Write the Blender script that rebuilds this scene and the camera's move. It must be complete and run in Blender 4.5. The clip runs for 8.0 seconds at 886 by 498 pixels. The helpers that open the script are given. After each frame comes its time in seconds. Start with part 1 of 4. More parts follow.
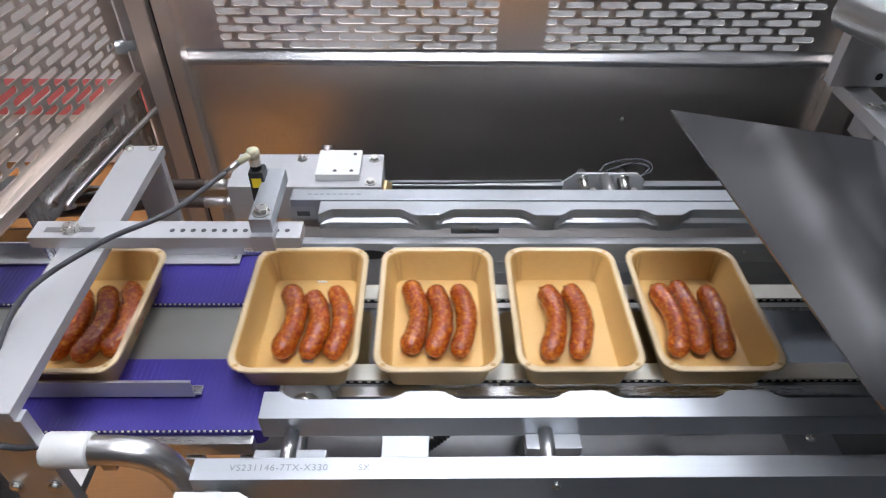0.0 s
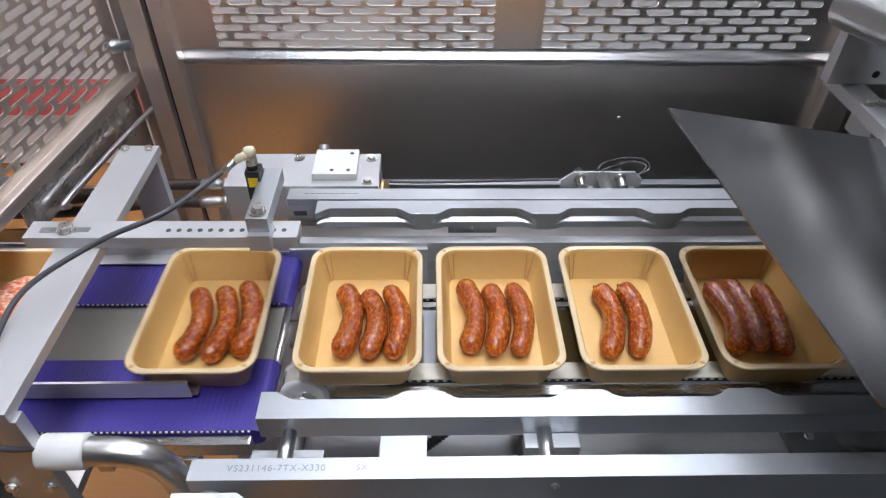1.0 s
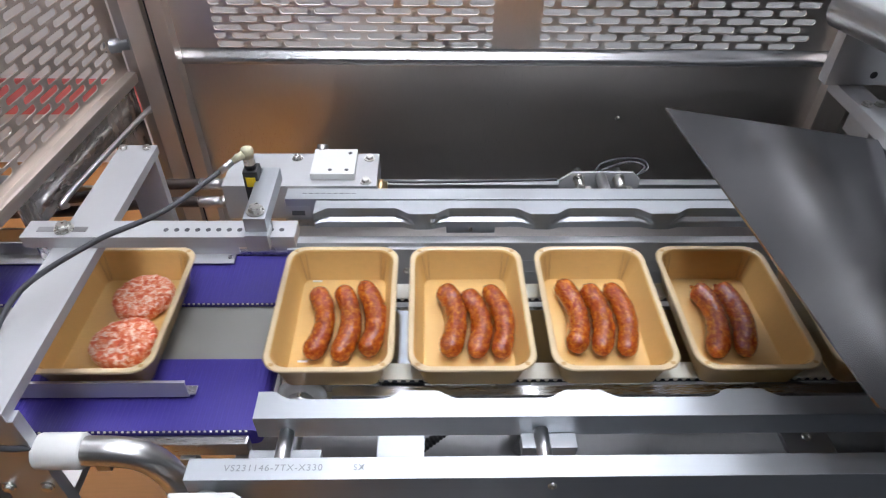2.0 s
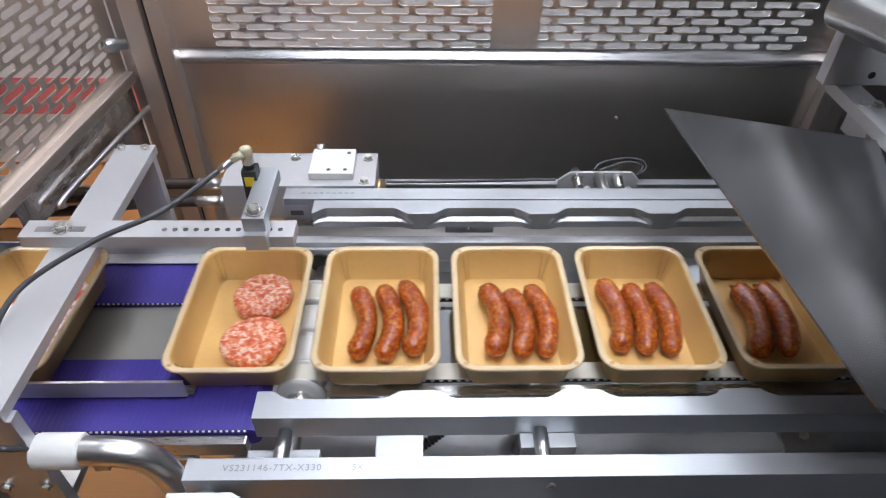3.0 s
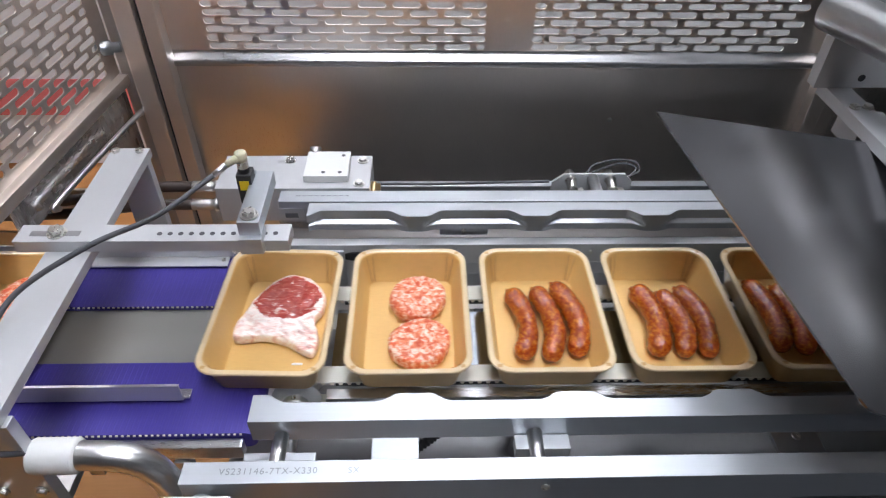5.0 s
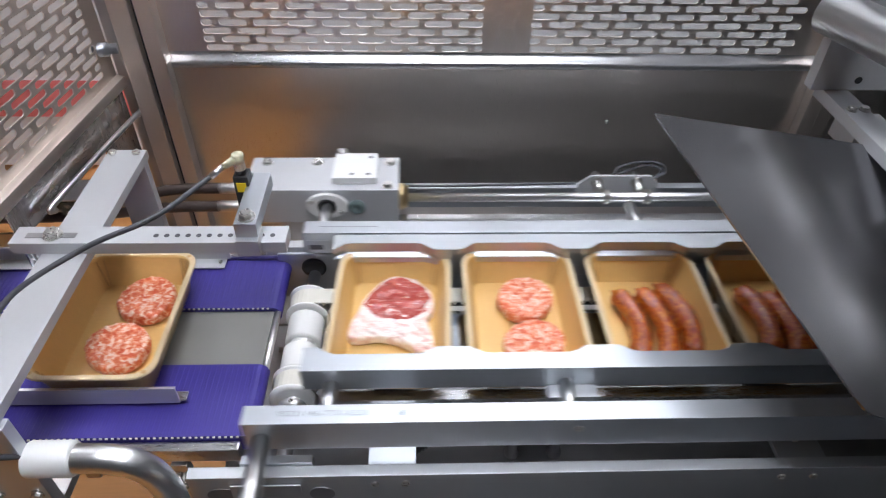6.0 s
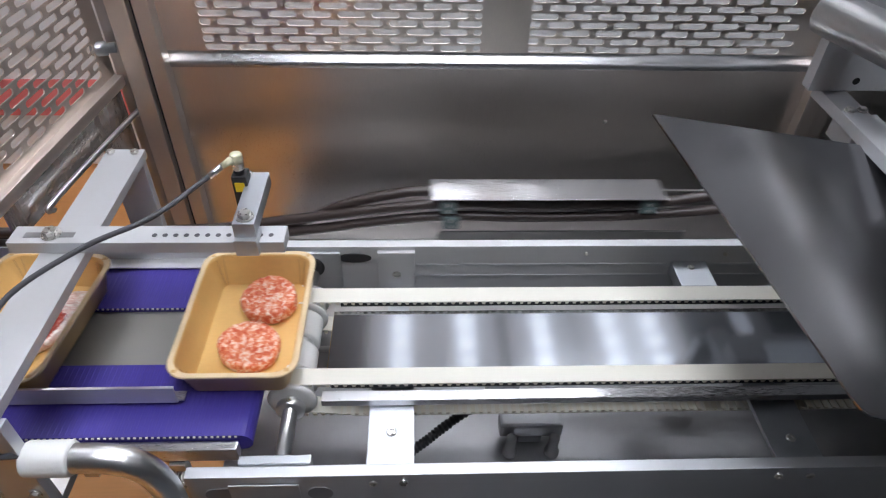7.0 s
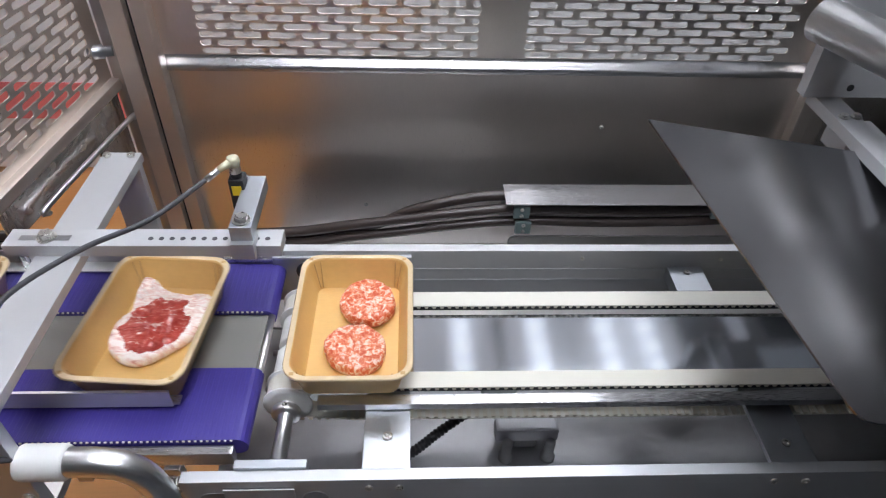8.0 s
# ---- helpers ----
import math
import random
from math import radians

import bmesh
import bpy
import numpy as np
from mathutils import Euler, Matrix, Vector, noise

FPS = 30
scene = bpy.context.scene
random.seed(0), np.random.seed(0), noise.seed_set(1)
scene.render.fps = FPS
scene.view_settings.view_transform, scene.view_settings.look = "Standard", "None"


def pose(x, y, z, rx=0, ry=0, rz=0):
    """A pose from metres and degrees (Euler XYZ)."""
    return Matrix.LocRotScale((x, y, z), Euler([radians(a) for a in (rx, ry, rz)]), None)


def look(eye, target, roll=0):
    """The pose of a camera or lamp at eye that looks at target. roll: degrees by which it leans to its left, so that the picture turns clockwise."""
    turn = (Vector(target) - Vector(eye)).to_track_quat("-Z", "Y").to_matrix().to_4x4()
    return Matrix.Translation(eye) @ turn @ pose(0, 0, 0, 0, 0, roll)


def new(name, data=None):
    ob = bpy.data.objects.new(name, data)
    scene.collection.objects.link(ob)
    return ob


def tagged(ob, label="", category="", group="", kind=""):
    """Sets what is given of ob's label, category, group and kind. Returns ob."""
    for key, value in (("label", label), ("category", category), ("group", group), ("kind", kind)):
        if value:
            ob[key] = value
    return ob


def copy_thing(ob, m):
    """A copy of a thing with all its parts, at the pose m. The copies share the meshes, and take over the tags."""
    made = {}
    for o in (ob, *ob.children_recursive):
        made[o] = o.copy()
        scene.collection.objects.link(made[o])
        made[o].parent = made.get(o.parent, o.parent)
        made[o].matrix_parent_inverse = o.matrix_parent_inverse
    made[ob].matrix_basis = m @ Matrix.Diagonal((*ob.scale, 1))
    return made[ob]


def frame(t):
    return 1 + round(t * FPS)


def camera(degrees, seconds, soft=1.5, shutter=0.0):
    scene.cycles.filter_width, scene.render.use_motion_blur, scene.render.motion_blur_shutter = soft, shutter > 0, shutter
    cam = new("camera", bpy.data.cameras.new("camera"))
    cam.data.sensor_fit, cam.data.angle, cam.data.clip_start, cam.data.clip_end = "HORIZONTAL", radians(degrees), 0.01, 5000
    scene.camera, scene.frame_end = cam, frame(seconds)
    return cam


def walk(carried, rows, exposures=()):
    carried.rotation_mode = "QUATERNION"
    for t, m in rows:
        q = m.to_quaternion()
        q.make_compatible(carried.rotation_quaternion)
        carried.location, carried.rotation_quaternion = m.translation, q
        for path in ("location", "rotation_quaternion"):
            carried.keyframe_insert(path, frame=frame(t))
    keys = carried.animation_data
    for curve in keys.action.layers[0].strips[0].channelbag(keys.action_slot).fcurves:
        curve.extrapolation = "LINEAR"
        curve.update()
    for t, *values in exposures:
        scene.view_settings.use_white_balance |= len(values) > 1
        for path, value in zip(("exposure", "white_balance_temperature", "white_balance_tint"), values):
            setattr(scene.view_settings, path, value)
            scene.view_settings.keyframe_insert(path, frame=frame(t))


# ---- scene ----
cam = camera(68.9, 8.0, soft=1.2, shutter=0.6)
PATH = [
    (0, (0.111, 0.107, 0.602), (0.146, 1.61, -0.718), 0.9),
    (0.5, (0.111, 0.107, 0.601), (0.146, 1.612, -0.717), 0.8),
    (1, (0.111, 0.108, 0.6), (0.154, 1.61, -0.72), 0.9),
    (1.5, (0.113, 0.108, 0.6), (0.157, 1.61, -0.72), 1.0),
    (3, (0.112, 0.108, 0.6), (0.163, 1.609, -0.72), 1.2),
    (3.5, (0.112, 0.109, 0.602), (0.173, 1.607, -0.722), 1.2),
    (4, (0.112, 0.109, 0.604), (0.179, 1.607, -0.719), 1.4),
    (4.5, (0.112, 0.108, 0.606), (0.179, 1.606, -0.718), 1.4),
    (6, (0.112, 0.109, 0.605), (0.187, 1.612, -0.713), 1.6),
    (6.5, (0.112, 0.11, 0.605), (0.197, 1.61, -0.715), 1.9),
    (7, (0.112, 0.109, 0.606), (0.192, 1.61, -0.713), 1.8),
    (7.5, (0.112, 0.109, 0.606), (0.201, 1.614, -0.708), 2.1),
    (8, (0.111, 0.108, 0.606), (0.204, 1.618, -0.701), 2.3),
]
walk(cam, [(t, look(e, g, r)) for t, e, g, r in PATH])

# ---- world, lights, exposure ----
world = bpy.data.worlds.new("hall_air")
scene.world = world
world.use_nodes = True
world.node_tree.nodes["Background"].inputs[0].default_value = (0.80, 0.88, 1.0, 1)
world.node_tree.nodes["Background"].inputs[1].default_value = 0.25
scene.view_settings.exposure = -0.1
CELL_GLOW, FILL_GLOW = 3.4, 18.5      # glow of the hall's small cells and of the added fill panels


# ---- materials ----
def nodes_of(name):
    m = bpy.data.materials.new(name)
    m.use_nodes = True
    nt = m.node_tree
    return m, nt, nt.nodes["Principled BSDF"]


def mat(name, base, rough=0.5, metal=0.0, var=0.12, scale=40.0, bump=0.05, stretch=(1, 1, 1), dark=None, spec=0.5,
        fine=None):
    """A surface with colour, roughness and relief that vary at two scales."""
    m, nt, p = nodes_of(name)
    tc = nt.nodes.new("ShaderNodeTexCoord")
    mp = nt.nodes.new("ShaderNodeMapping")
    mp.inputs["Scale"].default_value = stretch
    nt.links.new(tc.outputs["Object"], mp.inputs["Vector"])
    big = nt.nodes.new("ShaderNodeTexNoise")
    big.inputs["Scale"].default_value, big.inputs["Detail"].default_value = scale * 0.2, 4
    small = nt.nodes.new("ShaderNodeTexNoise")
    small.inputs["Scale"].default_value, small.inputs["Detail"].default_value = fine or scale * 4, 6
    nt.links.new(tc.outputs["Object"], big.inputs["Vector"])
    nt.links.new(mp.outputs["Vector"], small.inputs["Vector"])
    mix = nt.nodes.new("ShaderNodeMix")
    mix.data_type = "RGBA"
    dark = dark or tuple(c * (1 - var * 2) for c in base)
    mix.inputs["A"].default_value, mix.inputs["B"].default_value = (*dark, 1), (*[min(1, c * (1 + var)) for c in base], 1)
    add = nt.nodes.new("ShaderNodeMath")
    add.operation = "MULTIPLY_ADD"
    add.inputs[1].default_value, add.inputs[2].default_value = 0.5, 0.25
    nt.links.new(small.outputs["Fac"], add.inputs[0])
    add2 = nt.nodes.new("ShaderNodeMath")
    add2.operation = "MULTIPLY_ADD"
    add2.inputs[1].default_value = 0.5
    nt.links.new(big.outputs["Fac"], add2.inputs[0])
    nt.links.new(add.outputs[0], add2.inputs[2])
    nt.links.new(add2.outputs[0], mix.inputs["Factor"])
    nt.links.new(mix.outputs["Result"], p.inputs["Base Color"])
    rr = nt.nodes.new("ShaderNodeMapRange")
    rr.inputs["To Min"].default_value, rr.inputs["To Max"].default_value = rough * 0.75, min(1, rough * 1.25)
    nt.links.new(add2.outputs[0], rr.inputs["Value"])
    nt.links.new(rr.outputs["Result"], p.inputs["Roughness"])
    p.inputs["Metallic"].default_value = metal
    p.inputs["Specular IOR Level"].default_value = spec
    if bump:
        b = nt.nodes.new("ShaderNodeBump")
        b.inputs["Strength"].default_value, b.inputs["Distance"].default_value = bump, 0.001
        nt.links.new(small.outputs["Fac"], b.inputs["Height"])
        nt.links.new(b.outputs["Normal"], p.inputs["Normal"])
    return m


ALU = mat("milled_aluminium", (0.49, 0.515, 0.545), 0.37, 1.0, 0.05, 30, 0.03, (3, 60, 60))
PALE = mat("pale_anodised_aluminium", (0.55, 0.555, 0.57), 0.45, 0.55, 0.05, 40, 0.03)
ALU_DULL = mat("dull_aluminium", (0.57, 0.585, 0.605), 0.46, 1.0, 0.07, 30, 0.05, (3, 60, 60))
STEEL = mat("brushed_steel", (0.50, 0.49, 0.48), 0.30, 1.0, 0.08, 18, 0.05, (2, 80, 80))
WALL_STEEL = mat("wall_steel", (0.86, 0.80, 0.75), 0.26, 1.0, 0.14, 14, 0.05, (80, 2, 2))
SHEET = mat("smooth_sheet_steel", (0.58, 0.58, 0.59), 0.25, 1.0, 0.06, 14, 0.012, (2, 40, 40))
PLATE = mat("polished_slide_plate", (0.56, 0.60, 0.65), 0.09, 1.0, 0.05, 12, 0.004, (30, 30, 2))
GUARD = mat("warm_guard_steel", (0.80, 0.72, 0.66), 0.40, 1.0, 0.10, 18, 0.05, (2, 30, 80))
CHROME = mat("satin_chrome", (0.74, 0.74, 0.74), 0.29, 1.0, 0.05, 30, 0.03, (8, 40, 40))
BOLT = mat("zinc_bolt", (0.62, 0.61, 0.58), 0.25, 1.0, 0.10, 90, 0.05)
BRASS = mat("brass_bush", (0.72, 0.55, 0.30), 0.3, 1.0, 0.10, 60, 0.03)
WHITE_PL = mat("white_acetal", (0.74, 0.74, 0.725), 0.45, 0.0, 0.03, 60, 0.02)
BELT_W = mat("white_timing_belt", (0.68, 0.66, 0.585), 0.5, 0.0, 0.05, 25, 0.06, (1, 6, 1))
BELT_R = mat("worn_belt_underside", (0.66, 0.62, 0.52), 0.6, 0.0, 0.16, 60, 0.08, (40, 2, 1))
BLUE = mat("blue_belt", (0.046, 0.032, 0.25), 0.42, 0.0, 0.10, 30, 0.10, (6, 60, 6))
BLACK = mat("black_plastic", (0.016, 0.016, 0.018), 0.42, 0.0, 0.2, 60, 0.05)
RUBBER = mat("hose_rubber", (0.042, 0.030, 0.027), 0.32, 0.0, 0.25, 70, 0.12)
CABLE = mat("grey_cable_sheath", (0.075, 0.075, 0.085), 0.5, 0.0, 0.12, 70, 0.04)
YELLOW = mat("yellow_label", (0.85, 0.62, 0.02), 0.5, 0.0, 0.04, 60, 0.0)
# Dark tone of engraved marks, also used for the shade inside drillings.
INK = mat("engraving", (0.10, 0.10, 0.11), 0.7, 0.2, 0.1, 60, 0.0)
ENGRAVED = mat("shallow_engraving", (0.30, 0.31, 0.33), 0.6, 0.7, 0.1, 60, 0.0)
GREEN = mat("grey_green_clamp", (0.14, 0.19, 0.19), 0.5, 0.0, 0.12, 80, 0.05)
AMBER = mat("cloudy_resin_plug", (0.55, 0.52, 0.36), 0.3, 0.0, 0.2, 90, 0.1)
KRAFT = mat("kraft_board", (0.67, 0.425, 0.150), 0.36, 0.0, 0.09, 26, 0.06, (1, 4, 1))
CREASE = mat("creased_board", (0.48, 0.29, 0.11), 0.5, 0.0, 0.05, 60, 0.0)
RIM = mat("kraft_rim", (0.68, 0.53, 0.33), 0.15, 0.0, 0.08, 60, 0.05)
BED = mat("bed_plate_steel", (0.30, 0.295, 0.28), 0.5, 1.0, 0.10, 16, 0.05, (3, 60, 20))
BLADE = mat("deflector_steel", (0.29, 0.29, 0.30), 0.21, 1.0, 0.04, 30, 0.0, (1, 1, 1), fine=90)
DARK = mat("dark_pan_steel", (0.34, 0.34, 0.35), 0.4, 1.0, 0.12, 14, 0.04)
CARPET = mat("grey_hall_carpet", (0.10, 0.105, 0.115), 0.9, 0.0, 0.06, 8, 0.1)
WOOD = mat("orange_wood_floor", (0.52, 0.235, 0.075), 0.4, 0.0, 0.14, 4, 0.05, (1, 14, 1), fine=12)
HALL = mat("white_hall_wall", (0.86, 0.86, 0.86), 0.7, 0.0, 0.03, 3, 0.02)
HALL_GREY = mat("grey_hall_wall", (0.15, 0.155, 0.17), 0.8, 0.0, 0.04, 3, 0.02)
RED = mat("red_banner_cloth", (0.80, 0.22, 0.22), 0.7, 0.0, 0.05, 20, 0.03)
GREY = mat("hall_ceiling_paint", (0.30, 0.305, 0.32), 0.8, 0.0, 0.04, 3, 0.02)
def clear_mat():
    m, nt, p = nodes_of("smoky_polycarbonate")
    p.inputs["Base Color"].default_value = (0.60, 0.48, 0.41, 1)
    p.inputs["Transmission Weight"].default_value = 1.0
    p.inputs["IOR"].default_value = 1.3
    n = nt.nodes.new("ShaderNodeTexNoise")
    n.inputs["Scale"].default_value = 9
    r = nt.nodes.new("ShaderNodeMapRange")
    r.inputs["To Min"].default_value, r.inputs["To Max"].default_value = 0.16, 0.36
    nt.links.new(n.outputs["Fac"], r.inputs["Value"])
    nt.links.new(r.outputs["Result"], p.inputs["Roughness"])
    return m


CLEAR = clear_mat()
HOOD = mat("grey_machine_paint", (0.22, 0.22, 0.23), 0.5, 0.2, 0.06, 6, 0.02)


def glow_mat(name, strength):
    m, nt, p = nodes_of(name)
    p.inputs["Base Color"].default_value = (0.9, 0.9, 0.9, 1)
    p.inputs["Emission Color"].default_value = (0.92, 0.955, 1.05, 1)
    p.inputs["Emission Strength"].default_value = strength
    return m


def mottled(name, low, mid, high, scale, stops, rough, bump, warp=0.0, stretch=(1, 1, 1), coat=0.0, kind="noise"):
    """Meat: three colours laid over each other by warped noise."""
    m, nt, p = nodes_of(name)
    tc = nt.nodes.new("ShaderNodeTexCoord")
    mp = nt.nodes.new("ShaderNodeMapping")
    mp.inputs["Scale"].default_value = stretch
    info = nt.nodes.new("ShaderNodeObjectInfo")
    off = nt.nodes.new("ShaderNodeMath")
    off.operation = "MULTIPLY"
    off.inputs[1].default_value = 7.0
    nt.links.new(info.outputs["Random"], off.inputs[0])
    nt.links.new(off.outputs[0], mp.inputs["Location"])
    nt.links.new(tc.outputs["Object"], mp.inputs["Vector"])
    n = nt.nodes.new("ShaderNodeTexNoise")
    n.inputs["Scale"].default_value, n.inputs["Detail"].default_value, n.inputs["Distortion"].default_value = scale, 5, warp
    n.inputs["Roughness"].default_value = 0.6
    nt.links.new(mp.outputs["Vector"], n.inputs["Vector"])
    fac = n.outputs["Fac"]
    if kind == "cells":
        v = nt.nodes.new("ShaderNodeTexVoronoi")
        v.inputs["Scale"].default_value = scale * 1.6
        nt.links.new(mp.outputs["Vector"], v.inputs["Vector"])
        bw = nt.nodes.new("ShaderNodeSeparateColor")
        nt.links.new(v.outputs["Color"], bw.inputs["Color"])
        mixf = nt.nodes.new("ShaderNodeMath")
        mixf.operation = "MULTIPLY_ADD"
        mixf.inputs[1].default_value = 0.35
        nt.links.new(bw.outputs[0], mixf.inputs[0])
        half = nt.nodes.new("ShaderNodeMath")
        half.operation = "MULTIPLY"
        half.inputs[1].default_value = 0.65
        nt.links.new(fac, half.inputs[0])
        nt.links.new(half.outputs[0], mixf.inputs[2])
        fac = mixf.outputs[0]
    ramp = nt.nodes.new("ShaderNodeValToRGB")
    e = ramp.color_ramp.elements
    e[0].position, e[0].color = stops[0], (*low, 1)
    e[1].position, e[1].color = stops[2], (*high, 1)
    k = e.new(stops[1])
    k.color = (*mid, 1)
    nt.links.new(fac, ramp.inputs["Fac"])
    nt.links.new(ramp.outputs["Color"], p.inputs["Base Color"])
    p.inputs["Roughness"].default_value = rough
    p.inputs["Coat Weight"].default_value = coat
    p.inputs["Coat Roughness"].default_value = 0.2
    b = nt.nodes.new("ShaderNodeBump")
    b.inputs["Strength"].default_value, b.inputs["Distance"].default_value = bump, 0.002
    nt.links.new(fac, b.inputs["Height"])
    nt.links.new(b.outputs["Normal"], p.inputs["Normal"])
    return m


SAUSAGE = mottled("sausage_skin", (0.17, 0.013, 0.002), (0.36, 0.058, 0.003), (0.72, 0.27, 0.018), 220,
                  (0.30, 0.50, 0.75), 0.24, 0.8, 0.5, (1.3, 0.7, 1.3), 0.6)
MINCE = mottled("minced_pork", (0.64, 0.075, 0.018), (0.78, 0.23, 0.10), (0.90, 0.67, 0.55), 165,
                (0.38, 0.50, 0.61), 0.38, 1.0, 0.7, (1, 1, 1), 0.3)
LEAN = mottled("pork_lean", (0.34, 0.026, 0.020), (0.50, 0.075, 0.055), (0.88, 0.64, 0.58), 60,
               (0.40, 0.58, 0.69), 0.20, 0.8, 1.8, (1, 1.6, 1), 0.8)
FAT = mottled("pork_fat", (0.56, 0.20, 0.17), (0.82, 0.58, 0.52), (0.92, 0.83, 0.78), 60,
              (0.28, 0.42, 0.56), 0.30, 0.5, 1.6, (1, 2.4, 1), 0.5)
for m in (KRAFT, RIM):                 # glossy film lining of the trays
    film_coat = m.node_tree.nodes["Principled BSDF"].inputs
    film_coat["Coat Weight"].default_value, film_coat["Coat Roughness"].default_value = 0.35, 0.12


# ---- building helpers ----
def mesh_of(name, bm, material, smooth=False):
    bmesh.ops.recalc_face_normals(bm, faces=bm.faces)
    me = bpy.data.meshes.new(name)
    bm.to_mesh(me)
    bm.free()
    me.materials.append(material)
    if smooth:
        me.polygons.foreach_set("use_smooth", [True] * len(me.polygons))
    return me


def part(name, bm, material, parent=None, label="", smooth=False):
    ob = new(name, mesh_of(name, bm, material, smooth))
    if parent is not None:
        ob.parent = parent
    if label:
        ob["label"] = label
    return ob


def thing(name, label, category, group="", kind="", at=(0, 0, 0)):
    ob = new(name)
    ob.location = at
    ob.empty_display_size = 0.02
    return tagged(ob, label, category, group, kind)


def add_box(bm, x0, x1, y0, y1, z0, z1, bevel=0.0012):
    r = bmesh.ops.create_cube(bm, size=1.0)
    vs = r["verts"]
    for v in vs:
        v.co = Vector(((x0 + x1) / 2 + v.co.x * (x1 - x0), (y0 + y1) / 2 + v.co.y * (y1 - y0), (z0 + z1) / 2 + v.co.z * (z1 - z0)))
    if bevel:
        es = list({e for v in vs for e in v.link_edges})
        bmesh.ops.bevel(bm, geom=es, offset=bevel, segments=2, affect="EDGES", profile=0.7)
    return bm


def box(x0, x1, y0, y1, z0, z1, bevel=0.0012):
    return add_box(bmesh.new(), x0, x1, y0, y1, z0, z1, bevel)


def add_cyl(bm, p, q, r, seg=24, r2=None, cap=True):
    p, q = Vector(p), Vector(q)
    d = q - p
    m = Matrix.Translation((p + q) / 2) @ d.to_track_quat("Z", "Y").to_matrix().to_4x4()
    bmesh.ops.create_cone(bm, cap_ends=cap, segments=seg, radius1=r, radius2=r if r2 is None else r2, depth=d.length, matrix=m)
    return bm


def cyl(p, q, r, seg=24, r2=None):
    return add_cyl(bmesh.new(), p, q, r, seg, r2)


def lathe(bm, p, axis, profile, seg=28):
    """Turned part: profile of (along, radius) about an axis from p."""
    ax = Vector(axis).normalized()
    m = Matrix.Translation(p) @ ax.to_track_quat("Z", "Y").to_matrix().to_4x4()
    rings = []
    for a, r in profile:
        rings.append([bm.verts.new(m @ Vector((max(r, 1e-5) * math.cos(k * math.tau / seg), max(r, 1e-5) * math.sin(k * math.tau / seg), a)))
                      for k in range(seg)])
    for u, v in zip(rings, rings[1:]):
        for k in range(seg):
            bm.faces.new((u[k], u[(k + 1) % seg], v[(k + 1) % seg], v[k]))
    bm.faces.new(list(reversed(rings[0])))
    bm.faces.new(rings[-1])
    return bm


def smooth_path(points, n=10):
    """Catmull-Rom curve through a few control points."""
    ps = [Vector(p) for p in points]
    ps = [ps[0] * 2 - ps[1], *ps, ps[-1] * 2 - ps[-2]]
    out = []
    for a, b, c, d in zip(ps, ps[1:], ps[2:], ps[3:]):
        for k in range(n):
            t = k / n
            out.append(0.5 * ((2 * b) + (c - a) * t + (2 * a - 5 * b + 4 * c - d) * t * t + (3 * b - a - 3 * c + d) * t ** 3))
    out.append(ps[-2])
    return out


def add_tube(bm, points, r, seg=12, n=10, radii=None):
    path = smooth_path(points, n) if n else [Vector(p) for p in points]
    up = Vector((0, 0, 1))
    rings = []
    last = None
    for i, p in enumerate(path):
        d = (path[min(i + 1, len(path) - 1)] - path[max(i - 1, 0)]).normalized()
        side = d.cross(up) if last is None else last - d * last.dot(d)
        if side.length < 1e-4:
            side = d.cross(Vector((0, 1, 0)))
        side.normalize()
        last = side
        w = d.cross(side)
        rr = radii(i / (len(path) - 1)) if radii else r
        rings.append([bm.verts.new(p + (side * math.cos(k * math.tau / seg) + w * math.sin(k * math.tau / seg)) * rr) for k in range(seg)])
    for u, v in zip(rings, rings[1:]):
        for k in range(seg):
            bm.faces.new((u[k], u[(k + 1) % seg], v[(k + 1) % seg], v[k]))
    bm.faces.new(list(reversed(rings[0])))
    bm.faces.new(rings[-1])
    return bm


def tube(points, r, seg=12, n=10, radii=None):
    return add_tube(bmesh.new(), points, r, seg, n, radii)


def add_prism(bm, outline, z0, z1, bevel=0.0):
    """An outline in x, y raised from z0 to z1."""
    lo = [bm.verts.new((x, y, z0)) for x, y in outline]
    hi = [bm.verts.new((x, y, z1)) for x, y in outline]
    n = len(outline)
    bm.faces.new(list(reversed(lo)))
    top = bm.faces.new(hi)
    for k in range(n):
        bm.faces.new((lo[k], lo[(k + 1) % n], hi[(k + 1) % n], hi[k]))
    if bevel:
        bmesh.ops.bevel(bm, geom=list(top.edges), offset=bevel, segments=2, affect="EDGES", profile=0.7)
    return bm


def hex_bolt(x, y, z, r=0.006, axis=(0, 0, 1), washer=True):
    bm = bmesh.new()
    a = Vector(axis)
    p = Vector((x, y, z))
    if washer:
        add_cyl(bm, p, p + a * 0.0015, r * 1.35, 24)
    add_cyl(bm, p + a * 0.001, p + a * (r * 0.9), r, 6)
    add_cyl(bm, p + a * (r * 0.9), p + a * (r * 1.0), r * 0.8, 18, r * 0.7)
    return bm


def socket_screw(x, y, z, r=0.004, axis=(0, 0, 1)):
    bm = bmesh.new()
    return lathe(bm, (x, y, z), axis, [(-0.001, r), (0.0015, r), (0.0022, r * 0.85), (0.0022, r * 0.5), (0.0004, r * 0.45)], 18)


